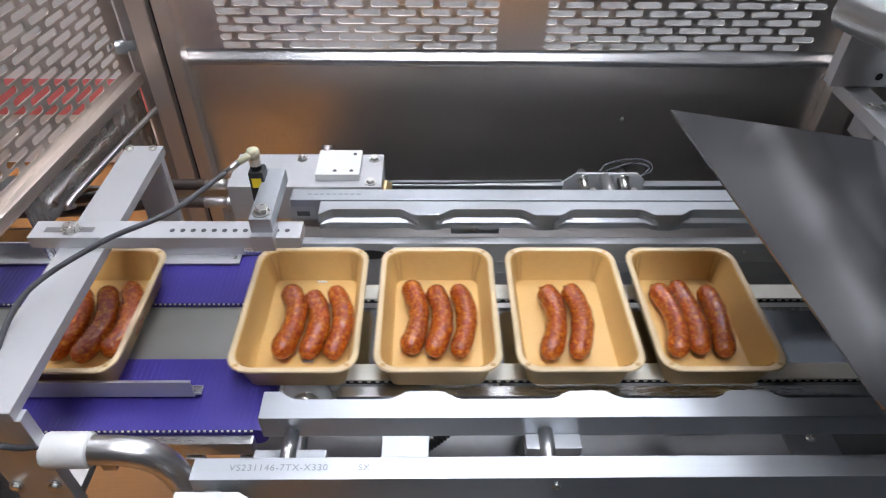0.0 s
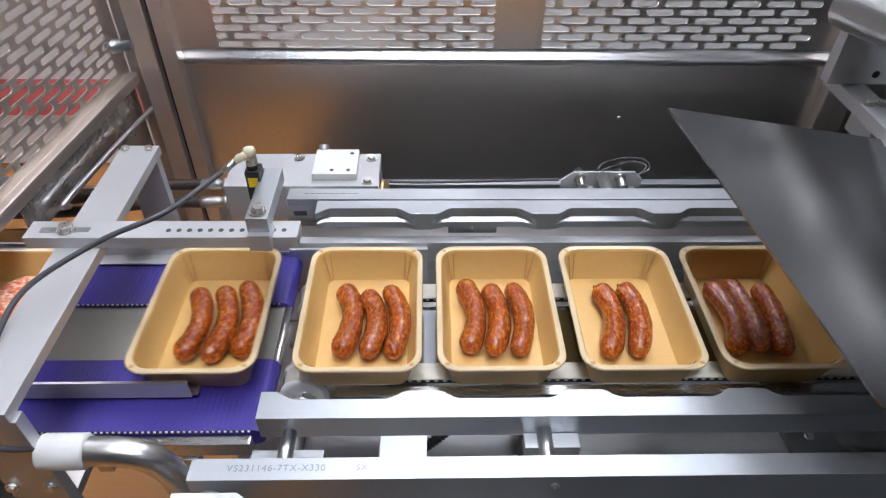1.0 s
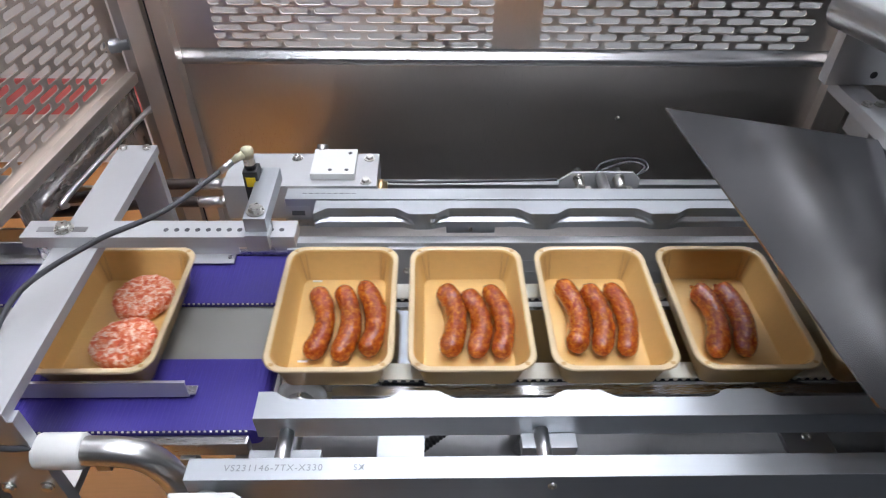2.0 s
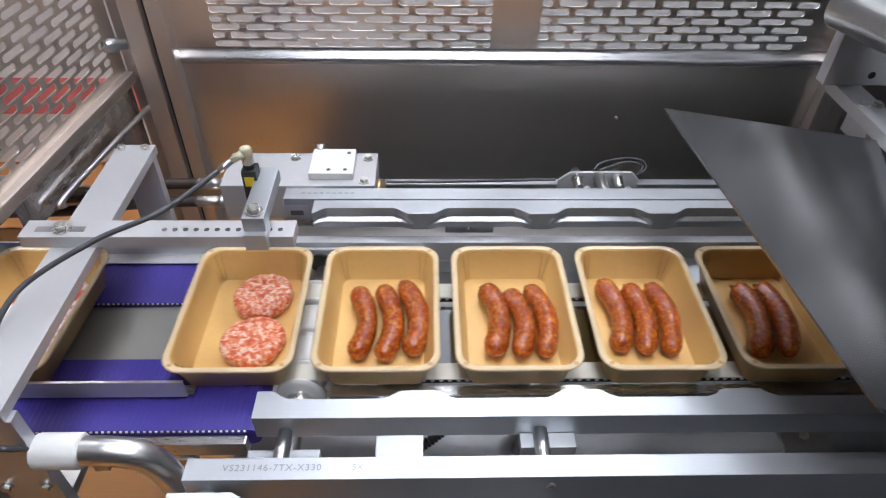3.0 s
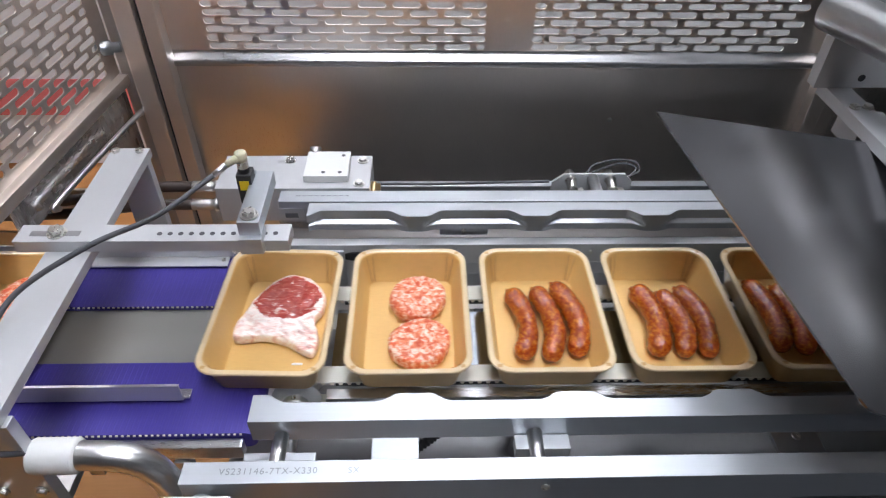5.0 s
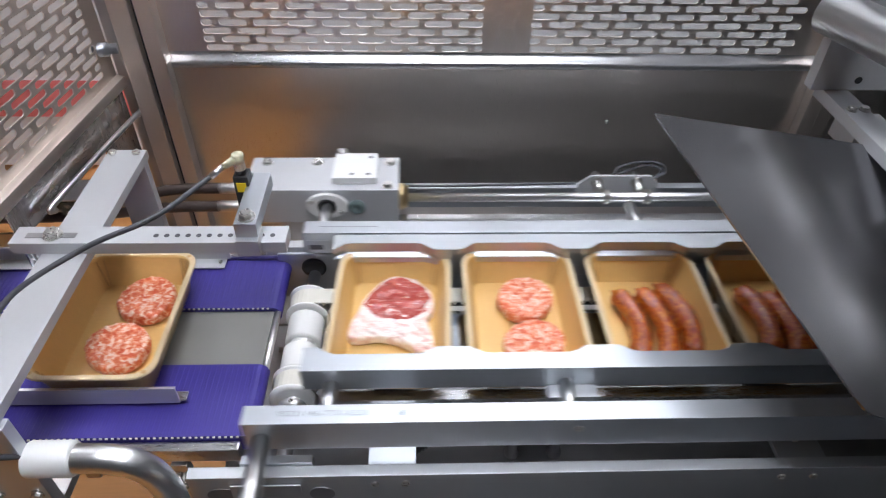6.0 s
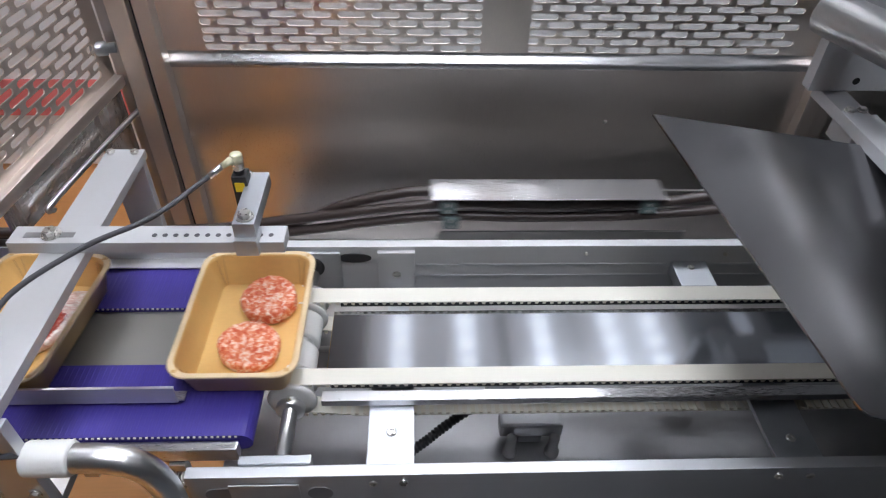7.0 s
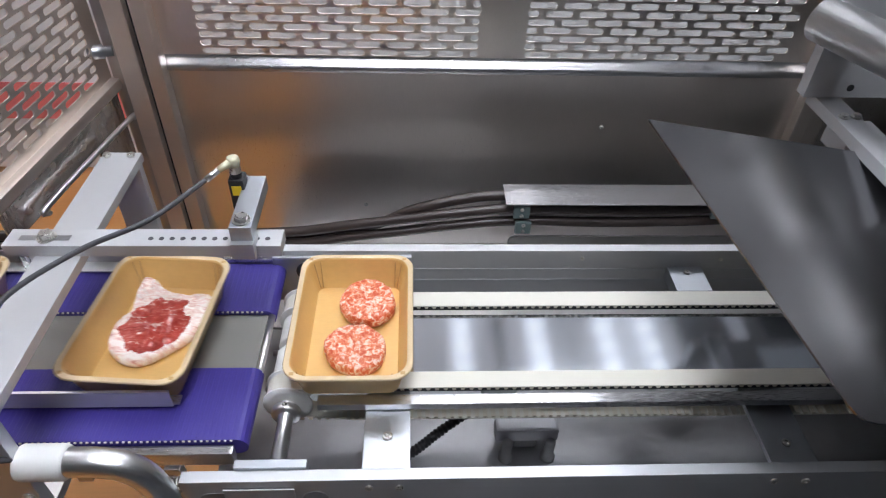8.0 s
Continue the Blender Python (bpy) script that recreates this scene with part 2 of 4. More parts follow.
# ---- hall round the machine ----
def hall():
    part_names = [("hall_floor", (-4, 5, -4, 5, -1.0, -0.96), CARPET, "grey carpeted hall floor"),
                  ("wood_floor", (-4, -0.20, -2.5, 5, -0.9595, -0.95), WOOD, "orange-brown wooden stand floor"),
                  ("hall_wall_back", (-4, 5, 5, 5.1, -0.95, 2.6), HALL, "white painted hall wall"),
                  ("hall_wall_front", (-4, 5, -4.1, -4, -0.95, 2.6), HALL_GREY, "grey painted hall wall"),
                  ("hall_wall_west", (-4.1, -4, -4, 5, -0.95, 2.6), HALL_GREY, "grey painted hall wall"),
                  ("hall_wall_east", (5, 5.1, -4, 5, -0.95, 2.6), HALL_GREY, "grey painted hall wall"),
                  ("hall_ceiling", (-4, 5, -4, 5, 2.6, 2.7), GREY, "grey hall ceiling")]
    for name, b, m, label in part_names:
        tagged(part(name, box(*b, bevel=0), m), label, "wall" if "wall" in name else name.split("_")[1], kind="structure")
    p = thing("booth_partition", "white booth partition with a red band behind the machine", "partition", kind="structure")
    part("board", box(-3.9, 3.5, 2.40, 2.44, -0.93, 0.50, 0.004), HALL, p)
    for x in (-3.5, -1.9, 1.0, 3.0):
        part("foot", box(x, x + 0.06, 2.38, 2.46, -0.95, -0.9303, 0.003), STEEL, p)
    part("red_band", box(-3.9, -0.86, 2.393, 2.3995, -0.70, -0.55, 0), RED, p, "plain red band")


def ceiling_lights():
    cell, dim, wide = glow_mat("cell_diffuser", CELL_GLOW), glow_mat("dim_fill", 0.30), glow_mat("fill_diffuser", FILL_GLOW)
    first = thing("ceiling_light", "slim hall ceiling light with four square glowing cells", "ceiling light", "cell ceiling lights")
    # The housing's own glow is added to lift the slide plate's reflection.
    part("housing", box(-0.20, 0.20, -0.40, 0.40, 0.0, 0.05, 0.004), dim, first, "white housing with an added dim glow for the plate's reflection")
    for k in range(4):
        part("diffuser", box(-0.05, 0.05, -0.275 + k * 0.155, -0.22 + k * 0.155, -0.008, -0.0005, 0), cell, first, "glowing square cell")
    part("hanger", cyl((0, 0, 0.05), (0, 0, 0.20), 0.006, 10), ALU_DULL, first)
    first.location = (CELL_X[0], 2.78, 2.40)
    # The last four are unseen additions for pale patches on the deflector.
    for x, y in [(x, 2.78) for x in CELL_X[1:]] + [(2.7, 1.5), (3.3, 2.2), (2.5, 2.4), (3.8, 1.2)]:
        copy_thing(first, pose(x, y, 2.40))
    # Unseen fill lamps, added only to brighten trays, bars and partition.
    first = thing("panel_light", "unseen flat white fill panel added to brighten the machine", "ceiling light", "panel ceiling lights")
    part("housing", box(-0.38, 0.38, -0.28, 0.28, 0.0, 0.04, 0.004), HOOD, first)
    part("diffuser", box(-0.35, 0.35, -0.25, 0.25, -0.008, -0.0005, 0), wide, first, "glowing white face of the added fill panel")
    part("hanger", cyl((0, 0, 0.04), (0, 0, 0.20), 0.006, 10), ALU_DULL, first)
    first.location = (*FILL_SPOTS[0], 2.40)
    for x, y in FILL_SPOTS[1:]:
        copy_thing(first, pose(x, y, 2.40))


CELL_X = (0.01, 0.41, 0.88, 1.31, 1.58)
# Places of the added fill lamps, set by where shadows should fall.
FILL_SPOTS = ((0.00, -0.35), (0.10, 0.42), (0.50, -0.25), (0.15, 1.60), (1.00, 2.05), (-1.9, 1.7), (-0.5, 4.2), (0.6, 4.2))


# ---- machine housing ----
def perforated(name, o, u, v, width, rows, mats, parent):
    """Sheet with staggered rows of oblong holes. o: lower corner, u: along, v: up."""
    o, u, v = Vector(o), Vector(u).normalized(), Vector(v).normalized()
    nrm = u.cross(v)
    pitch, length, rise, h = 0.0545, 0.044, 0.0138, 0.0100
    bm = bmesh.new()

    def pt(a, b):
        return bm.verts.new(o + u * a + v * b)
    for r in range(rows):
        z0, z1 = r * rise, (r + 1) * rise
        zc = (z0 + z1) / 2
        a = (0.0 if r % 2 == 0 else -pitch / 2)
        while a < width - 1e-6:
            x0, x1 = max(a, 0), min(a + pitch, width)
            hl, hr = max(a + (pitch - length) / 2, x0 + 0.004), min(a + (pitch + length) / 2, x1 - 0.004)
            c = [pt(x0, z0), pt(x1, z0), pt(x1, z1), pt(x0, z1)]
            if hr - hl > h * 1.2:
                rad = h / 2
                right = [pt(hr - rad + rad * math.cos(q), zc + rad * math.sin(q)) for q in np.linspace(-math.pi / 2, math.pi / 2, 7)]
                left = [pt(hl + rad + rad * math.cos(q), zc + rad * math.sin(q)) for q in np.linspace(math.pi / 2, 3 * math.pi / 2, 7)]
                bm.faces.new((c[0], c[1], right[0], left[-1]))
                bm.faces.new((c[1], c[2], *reversed(right)))
                bm.faces.new((c[2], c[3], left[0], right[-1]))
                bm.faces.new((c[3], c[0], *reversed(left)))
            else:
                bm.faces.new(c)
            a += pitch
    ob = part(name, bm, mats, parent)
    s = ob.modifiers.new("gauge", "SOLIDIFY")
    s.thickness, s.offset = 0.002, 0
    return ob


WALL_Y = 1.12


def back_wall():
    w = thing("wall_back", "dark brushed stainless back wall with slotted vents above a bright folded ledge", "machine wall", kind="structure")
    part("lower_sheet", box(-0.335, 1.9, WALL_Y, WALL_Y + 0.003, -0.30, 0.121, 0), WALL_STEEL, w)
    # folded ledge between lower sheet and vent sheets
    bm = bmesh.new()
    prof = [(WALL_Y, 0.119), (WALL_Y - 0.006, 0.1225), (WALL_Y - 0.007, 0.128), (WALL_Y - 0.002, 0.134), (WALL_Y + 0.006, 0.138), (WALL_Y + 0.008, 0.1445)]
    ends = [[bm.verts.new((x, y, z)) for y, z in prof] for x in (-0.298, 1.9)]
    for k in range(len(prof) - 1):
        bm.faces.new((ends[0][k], ends[1][k], ends[1][k + 1], ends[0][k + 1]))
    part("ledge", bm, SHEET, w, "bright rounded folded edge", True)
    y = WALL_Y + 0.008
    for x0, x1 in ((-0.236, 0.222), (0.291, 0.745), (0.81, 1.27)):
        perforated("vent_sheet", (x0, y, 0.1445), (1, 0, 0), (0, 0, 1), x1 - x0, 17, WALL_STEEL, w)
    bm = bmesh.new()
    for x0, x1 in ((-0.298, -0.236), (0.222, 0.291), (0.745, 0.81), (1.27, 1.9)):
        add_box(bm, x0, x1, y - 0.001, y + 0.001, 0.1445, 0.3791, 0)
    part("web", bm, WALL_STEEL, w)
    part("top_rail", box(-0.40, 1.9, y - 0.02, y + 0.02, 0.3791, 0.415, 0.002), STEEL, w)
    for k, (x, z) in enumerate(((-0.312, 0.125), (0.02, -0.155), (0.45, 0.02))):
        part("rivet", lathe(bmesh.new(), (x, WALL_Y, z), (0, -1, 0), [(-0.001, 0.004), (0.001, 0.0038), (0.0025, 0.002), (0.0026, 0.0)], 14), BOLT, w)


def corner_post():
    p = thing("corner_post", "tall stainless folded corner post with a dark joint", "post", kind="structure")
    part("front_channel", box(-0.352, -0.3207, 1.085, 1.119, -0.3, 0.40, 0.003), GUARD, p)
    part("rear_channel", box(-0.3150, -0.290, 1.092, 1.1195, -0.3, 0.40, 0.003), GUARD, p)
    part("joint_strip", box(-0.3205, -0.3152, 1.10, 1.1195, -0.3, 0.40, 0), BLACK, p)
    part("return_flange", box(-0.374, -0.3523, 1.100, 1.118, -0.3, 0.40, 0.001), STEEL, p)
    part("hinge_pin", lathe(bmesh.new(), (-0.350, 1.075, 0.172), (-1, -0.25, 0), [(0, 0.008), (0.012, 0.008), (0.013, 0.011), (0.032, 0.011), (0.035, 0.009)], 20), ALU, p, "round bright hinge pin", True)
    p = thing("corner_post", "stainless folded post at the outfeed end of the back wall", "post", kind="structure")
    part("front_channel", box(0.788, 0.815, 1.095, 1.119, -0.3, 0.40, 0.003), GUARD, p)
    part("rear_channel", box(0.8155, 0.842, 1.100, 1.1195, -0.3, 0.40, 0.003), GUARD, p)


def side_guard():
    """The slotted guard at the infeed side, a little askew to the belt."""
    g = thing("wall_side", "slotted stainless side guard with a rail and cloudy clear skirt", "machine guard", kind="structure")
    u = Vector((-0.10, -1.0, 0)).normalized()
    o = Vector((-0.372, 1.09, 0.025))

    def flat(name, a0, a1, z0, z1, t0=-0.002, t1=0.0, m=GUARD, bev=0.0):
        bm = box(a0, a1, t0, t1, z0, z1, bev)
        bm.transform(Matrix.Translation(o) @ Matrix(((u.x, -u.y, 0, 0), (u.y, u.x, 0, 0), (0, 0, 1, 0), (0, 0, 0, 1))))
        return part(name, bm, m, g)
    flat("rail", 0.0, 1.13, 0.078, 0.096, -0.006, 0.014, GUARD, 0.004)
    flat("upper_sheet", 0.0, 1.13, 0.096, 0.108)
    flat("upper_end", 0.0, 0.03, 0.108, 0.384)
    perforated("vent_sheet", o + u * 0.03 + Vector((0, 0, 0.108)), u, (0, 0, 1), 1.10, 20, GUARD, g)
    # skirt below the rail, open where hoses and belt run through
    flat("skirt", 0.0, 0.095, -0.30, 0.078, m=CLEAR)
    flat("skirt", 0.095, 0.30, 0.02, 0.078, m=CLEAR)
    flat("skirt", 0.095, 0.30, -0.30, -0.16, m=WALL_STEEL)
    flat("skirt", 0.30, 0.33, -0.30, 0.078, m=CLEAR)
    flat("skirt", 0.33, 0.68, -0.30, -0.09, m=WALL_STEEL)
    s = thing("wiper_strip", "clear plastic edge strip on the side guard", "strip", kind="structure")
    part("strip", tube([(-0.356, 1.082, 0.050), (-0.357, 1.07, 0.055), (-0.384, 0.835, 0.060), (-0.385, 0.825, 0.050)], 0.0045, 10, 6), CHROME, s, "", True)


def pan():
    p = thing("machine_pan", "dark steel drip pan under the belts", "pan", kind="structure")
    part("floor_sheet", box(-0.17, 1.9, 0.40, 1.119, -0.26, -0.255, 0), DARK, p)
    part("front_sheet", box(-0.17, 1.9, 0.395, 0.40, -0.26, -0.09, 0), DARK, p)
    part("rear_deck", box(-0.13, 1.9, 0.7955, 0.935, -0.155, -0.150, 0), STEEL, p, "bright steel deck under the hoses")
    # Out of view: panels added to keep light off the outfeed end.
    h = thing("sealing_head_housing", "unseen grey panels added to shade the outfeed", "machine housing", kind="structure")
    part("roof", box(0.86, 1.9, 0.30, 1.118, 0.425, 0.44, 0.004), HOOD, h)
    part("front_side", box(0.80, 1.9, 0.27, 0.29, -0.26, 0.44, 0.004), HOOD, h)
    part("far_side", box(1.9, 1.92, 0.30, 1.12, -0.26, 0.44, 0.004), HOOD, h)


# ---- fixed frame, belts ----
REAR = (0.781, 0.795)
FRONT = (0.458, 0.471)


def frame_beams():
    b = thing("rear_beam", "long machined aluminium rear side beam with slots and screws", "machine beam")
    part("beam", box(-0.115, 1.85, *REAR, -0.075, 0.02, 0.001), PALE, b)
    part("bearing_plate", box(-0.082, 0.006, REAR[0] - 0.006, REAR[0] - 0.0003, -0.055, 0.013, 0.004), ALU_DULL, b)
    part("bearing", lathe(bmesh.new(), (-0.034, REAR[0] - 0.006, -0.012), (0, -1, 0), [(-0.002, 0.017), (0.0015, 0.017), (0.0015, 0.012), (0.0005, 0.0115)], 28), BLACK, b, "black bearing ring", True)
    # Black plate on the face paints the shade of an uncut opening.
    part("slot_plug", add_prism(bmesh.new(), [(0.035 + 0.018 * math.cos(q) * 1.3, 0.008 * math.sin(q)) for q in np.linspace(0, math.tau, 20, endpoint=False)], 0, 0.0015), BLACK, b, "black plate for the shade in an open cutout")
    sp = b.children[-1]
    sp.matrix_local = pose(-0.010, REAR[0] - 0.0002, 0.0, 90, 0, 0)
    for z0, z1 in ((-0.018, -0.013), (-0.040, -0.034)):
        part("rib", box(0.112, 1.85, REAR[0] - 0.0005, REAR[0] + 0.0002, z0, z1, 0.0002), ALU_DULL, b)
    for x, z in ((0.35, 0.006), (0.55, 0.004)):
        part("screw", socket_screw(x, REAR[0], z, 0.003, (0, -1, 0)), BOLT, b)
    for x, z0, z1 in ((0.057, -0.058, 0.014),):
        part("bracket", box(x, x + 0.052, REAR[0] - 0.007, REAR[0] - 0.0004, z0, z1, 0.001), PALE, b)
        part("screw", socket_screw(x + 0.026, REAR[0] - 0.007, -0.026, 0.006, (0, -1, 0)), BOLT, b)
    f = thing("front_beam", "long machined aluminium front side beam with oblong slots", "machine beam")
    part("beam", box(-0.128, 1.85, *FRONT, -0.085, -0.012, 0.001), ALU_DULL, f)
    part("shaft_block", box(-0.075, 0.0, FRONT[1] + 0.0003, FRONT[1] + 0.010, -0.07, -0.008, 0.001), ALU, f)
    for x0, x1 in ((-0.112, -0.045), (-0.005, 0.022)):
        n = 8
        r = 0.012
        out = [(x1 - r + r * math.cos(q), r * math.sin(q)) for q in np.linspace(-math.pi / 2, math.pi / 2, n)] + \
              [(x0 + r + r * math.cos(q), r * math.sin(q)) for q in np.linspace(math.pi / 2, 3 * math.pi / 2, n)]
        # Darker raised plate stands for the shade inside the oblong opening.
        ob = part("slot_recess", add_prism(bmesh.new(), out, 0, 0.0008), DARK, f, "dark oblong patch for the shade in an opening")
        ob.matrix_local = pose(0, FRONT[0] - 0.0002, -0.045, 90, 0, 0)
    part("slot_insert", box(-0.085, -0.012, FRONT[0] - 0.003, FRONT[0] - 0.0012, -0.072, -0.024, 0.001), ALU_DULL, f)
    for x in (0.065, 0.097, 0.50, 0.535):
        part("screw", socket_screw(x, FRONT[0], -0.028, 0.0045, (0, -1, 0)), BOLT, f)
    part("adjusting_spring", tube([(-0.158 + 0.028 * k / 96, 0.466 + 0.008 * math.cos(k * math.tau / 16), -0.03 + 0.008 * math.sin(k * math.tau / 16)) for k in range(97)], 0.0016, 6, 0), BOLT, f, "steel compression spring", True)


def cross_bars():
    c = thing("cross_plate", "flat aluminium cross plate with a countersunk screw", "cross plate")
    part("plate", box(0.057, 0.108, 0.471, 0.60, -0.024, -0.018, 0.001), ALU, c)
    part("screw", socket_screw(0.083, 0.513, -0.018, 0.0058), BOLT, c)
    c = thing("cross_plate", "grey aluminium cross plate under the belts near the outfeed", "cross plate")
    part("plate", box(0.503, 0.556, 0.471, 0.60, -0.028, -0.022, 0.001), ALU, c)
    part("screw", socket_screw(0.530, 0.500, -0.022, 0.0050), BOLT, c)
    c = thing("end_block", "pale aluminium block bolted inside the rear beam", "block")
    part("block", box(0.475, 0.525, 0.731, 0.7808, -0.030, -0.0095, 0.001), ALU, c)
    part("screw", socket_screw(0.500, 0.768, -0.0095, 0.0045), BOLT, c)
    c = thing("cross_bar", "grey aluminium cross bar under the belts", "cross bar")
    part("bar", box(0.07, 0.10, 0.471, 0.781, -0.09, -0.07, 0.001), ALU_DULL, c)
    s = thing("slide_plate", "polished steel slide plate between the white belts", "slide plate")
    part("plate", box(0.004, 1.75, 0.592, 0.690, -0.016, -0.012, 0.0008), PLATE, s)
    part("support", box(0.2, 0.24, 0.60, 0.685, -0.09, -0.016, 0.001), ALU_DULL, s)
    part("support", box(0.9, 0.94, 0.60, 0.685, -0.09, -0.016, 0.001), ALU_DULL, s)
    r = thing("belt_rail", "thin bright steel rail beside the front white belt", "rail")
    part("rail", box(0.003, 1.75, 0.5465, 0.5605, -0.016, -0.006, 0.001), SHEET, r)
    k = thing("under_drive", "dark bracket with two studs under the belts", "bracket")
    part("body", box(0.232, 0.325, 0.640, 0.668, -0.232, -0.205, 0.005), DARK, k)
    part("mount", box(0.262, 0.297, 0.645, 0.665, -0.255, -0.2325, 0.003), HOOD, k)
    for x in (0.248, 0.311):
        part("stud", lathe(bmesh.new(), (x, 0.628, -0.255), (0, 0, 1), [(0, 0.011), (0.006, 0.011), (0.007, 0.0075), (0.040, 0.0075), (0.042, 0.006)], 16), HOOD, k, "", True)
    d = thing("ribbed_conduit", "thin black ribbed conduit under the belts", "conduit")
    pts = smooth_path([(0.02, 0.545, -0.165), (0.08, 0.560, -0.157), (0.115, 0.578, -0.15), (0.145, 0.600, -0.145), (0.185, 0.628, -0.142), (0.25, 0.67, -0.15)], 14)
    part("conduit", tube(pts, 0.006, 12, 2, lambda s: 0.0058 + 0.0014 * (1 if int(s * 70) % 2 else 0)), BLACK, d, "", True)
    part("clip", box(0.004, 0.020, 0.535, 0.555, -0.255, -0.156, 0.002), BLACK, d)


RETURN_Z = -0.0625


def timing_belt(y0, y1, label):
    """A loop of white toothed belt round its two pulleys."""
    b = thing("timing_belt", label, "conveyor belt", "white timing belts")
    xa, xb, r = -0.034, 1.70, 0.026
    zc = -r
    path = [(x, 0.0) for x in np.linspace(xb, xa, 2)] + [(xa - r * math.sin(q), zc + r * math.cos(q)) for q in np.linspace(0.2, math.pi - 0.2, 12)] + \
           [(xa, -2 * r), (0.04, RETURN_Z), (1.6, RETURN_Z), (xb, -2 * r)] + [(xb + r * math.sin(q), zc - r * math.cos(q)) for q in np.linspace(0.2, math.pi - 0.2, 12)]
    bm = bmesh.new()
    t = 0.0016
    rings = []
    n = len(path)
    for i, (x, z) in enumerate(path):
        ax, az = path[i - 1]
        bx, bz = path[(i + 1) % n]
        d = Vector((bx - ax, 0, bz - az)).normalized()
        nr = Vector((-d.z, 0, d.x))
        if nr.dot(Vector((x - 0.8, 0, (z - zc) * 40))) < 0:
            nr = -nr
        c = Vector((x, 0, z))
        q = c - nr * t
        rings.append([bm.verts.new((c.x, y0, c.z)), bm.verts.new((c.x, y1, c.z)), bm.verts.new((q.x, y1, q.z)), bm.verts.new((q.x, y0, q.z))])
    for i in range(n):
        u, v = rings[i], rings[(i + 1) % n]
        for k in range(4):
            bm.faces.new((u[k], u[(k + 1) % 4], v[(k + 1) % 4], v[k]))
    part("band", bm, BELT_W, b)
    verts, faces = [], []
    x = xa
    while x < 1.2:
        for z1, z0 in ((-t, -t - 0.0040), (RETURN_Z + t + 0.0030, RETURN_Z + t)):
            k = len(verts)
            for yy in (y0 + 0.0002, y1 - 0.0002):
                verts += [(x, yy, z1), (x + 0.0055, yy, z1), (x + 0.0045, yy, z0), (x + 0.001, yy, z0)]
            faces += [(k, k + 1, k + 2, k + 3), (k + 4, k + 7, k + 6, k + 5)] + [(k + a, k + 4 + a, k + 4 + (a + 1) % 4, k + (a + 1) % 4) for a in range(4)]
        x += 0.010
    me = bpy.data.meshes.new("teeth")
    me.from_pydata(verts, [], faces)
    me.materials.append(BELT_R)
    te = new("teeth", me)
    te.parent = b
    te["kind"] = "stuff"
    # Black backing added so that the gaps between the teeth look dark.
    part("support", box(0.012, 1.66, y0 + 0.0035, y1 - 0.002, -0.012, -0.0060, 0.0005), BLACK, b, "black strip behind the belt teeth that darkens their gaps")


def belt_shaft():
    s = thing("belt_shaft", "steel shaft with white plastic pulleys and rollers", "roller shaft")
    x, z = -0.034, -0.026
    part("shaft", cyl((x, 0.472, z), (x, 0.782, z), 0.0085, 24), CHROME, s, "", True)
    for y0, y1, r in ((0.566, 0.588, 0.0235), (0.695, 0.722, 0.0235)):
        part("pulley", lathe(bmesh.new(), (x, y0 - 0.004, z), (0, 1, 0), [(0, 0.020), (0, 0.0285), (0.003, 0.0285), (0.004, r), (y1 - y0 + 0.004, r), (y1 - y0 + 0.005, 0.0285), (y1 - y0 + 0.008, 0.0285), (y1 - y0 + 0.008, 0.02)], 32), WHITE_PL, s, "white plastic pulley", True)
    for y0, y1 in ((0.597, 0.636), (0.646, 0.688)):
        part("roller", lathe(bmesh.new(), (x, y0, z), (0, 1, 0), [(0, 0.012), (0, 0.021), (0.002, 0.023), (y1 - y0 - 0.002, 0.023), (y1 - y0, 0.021), (y1 - y0, 0.012)], 32), WHITE_PL, s, "white plastic roller", True)
    for y0 in (0.546, 0.638, 0.723):
        part("collar", lathe(bmesh.new(), (x, y0, z), (0, 1, 0), [(0, 0.009), (0, 0.0155), (0.001, 0.0165), (0.0085, 0.0165), (0.0095, 0.0155), (0.0095, 0.009)], 28), CHROME, s, "bright clamping collar", True)
    part("grub_screw", socket_screw(x, 0.551, z + 0.0163, 0.0028), BOLT, s)
    for dy in (0.0, 0.012, 0.055):
        part("tie_rod", cyl((-0.068, 0.60 + dy, -0.045), (0.004, 0.60 + dy, -0.045), 0.004, 12), STEEL, s, "", True)


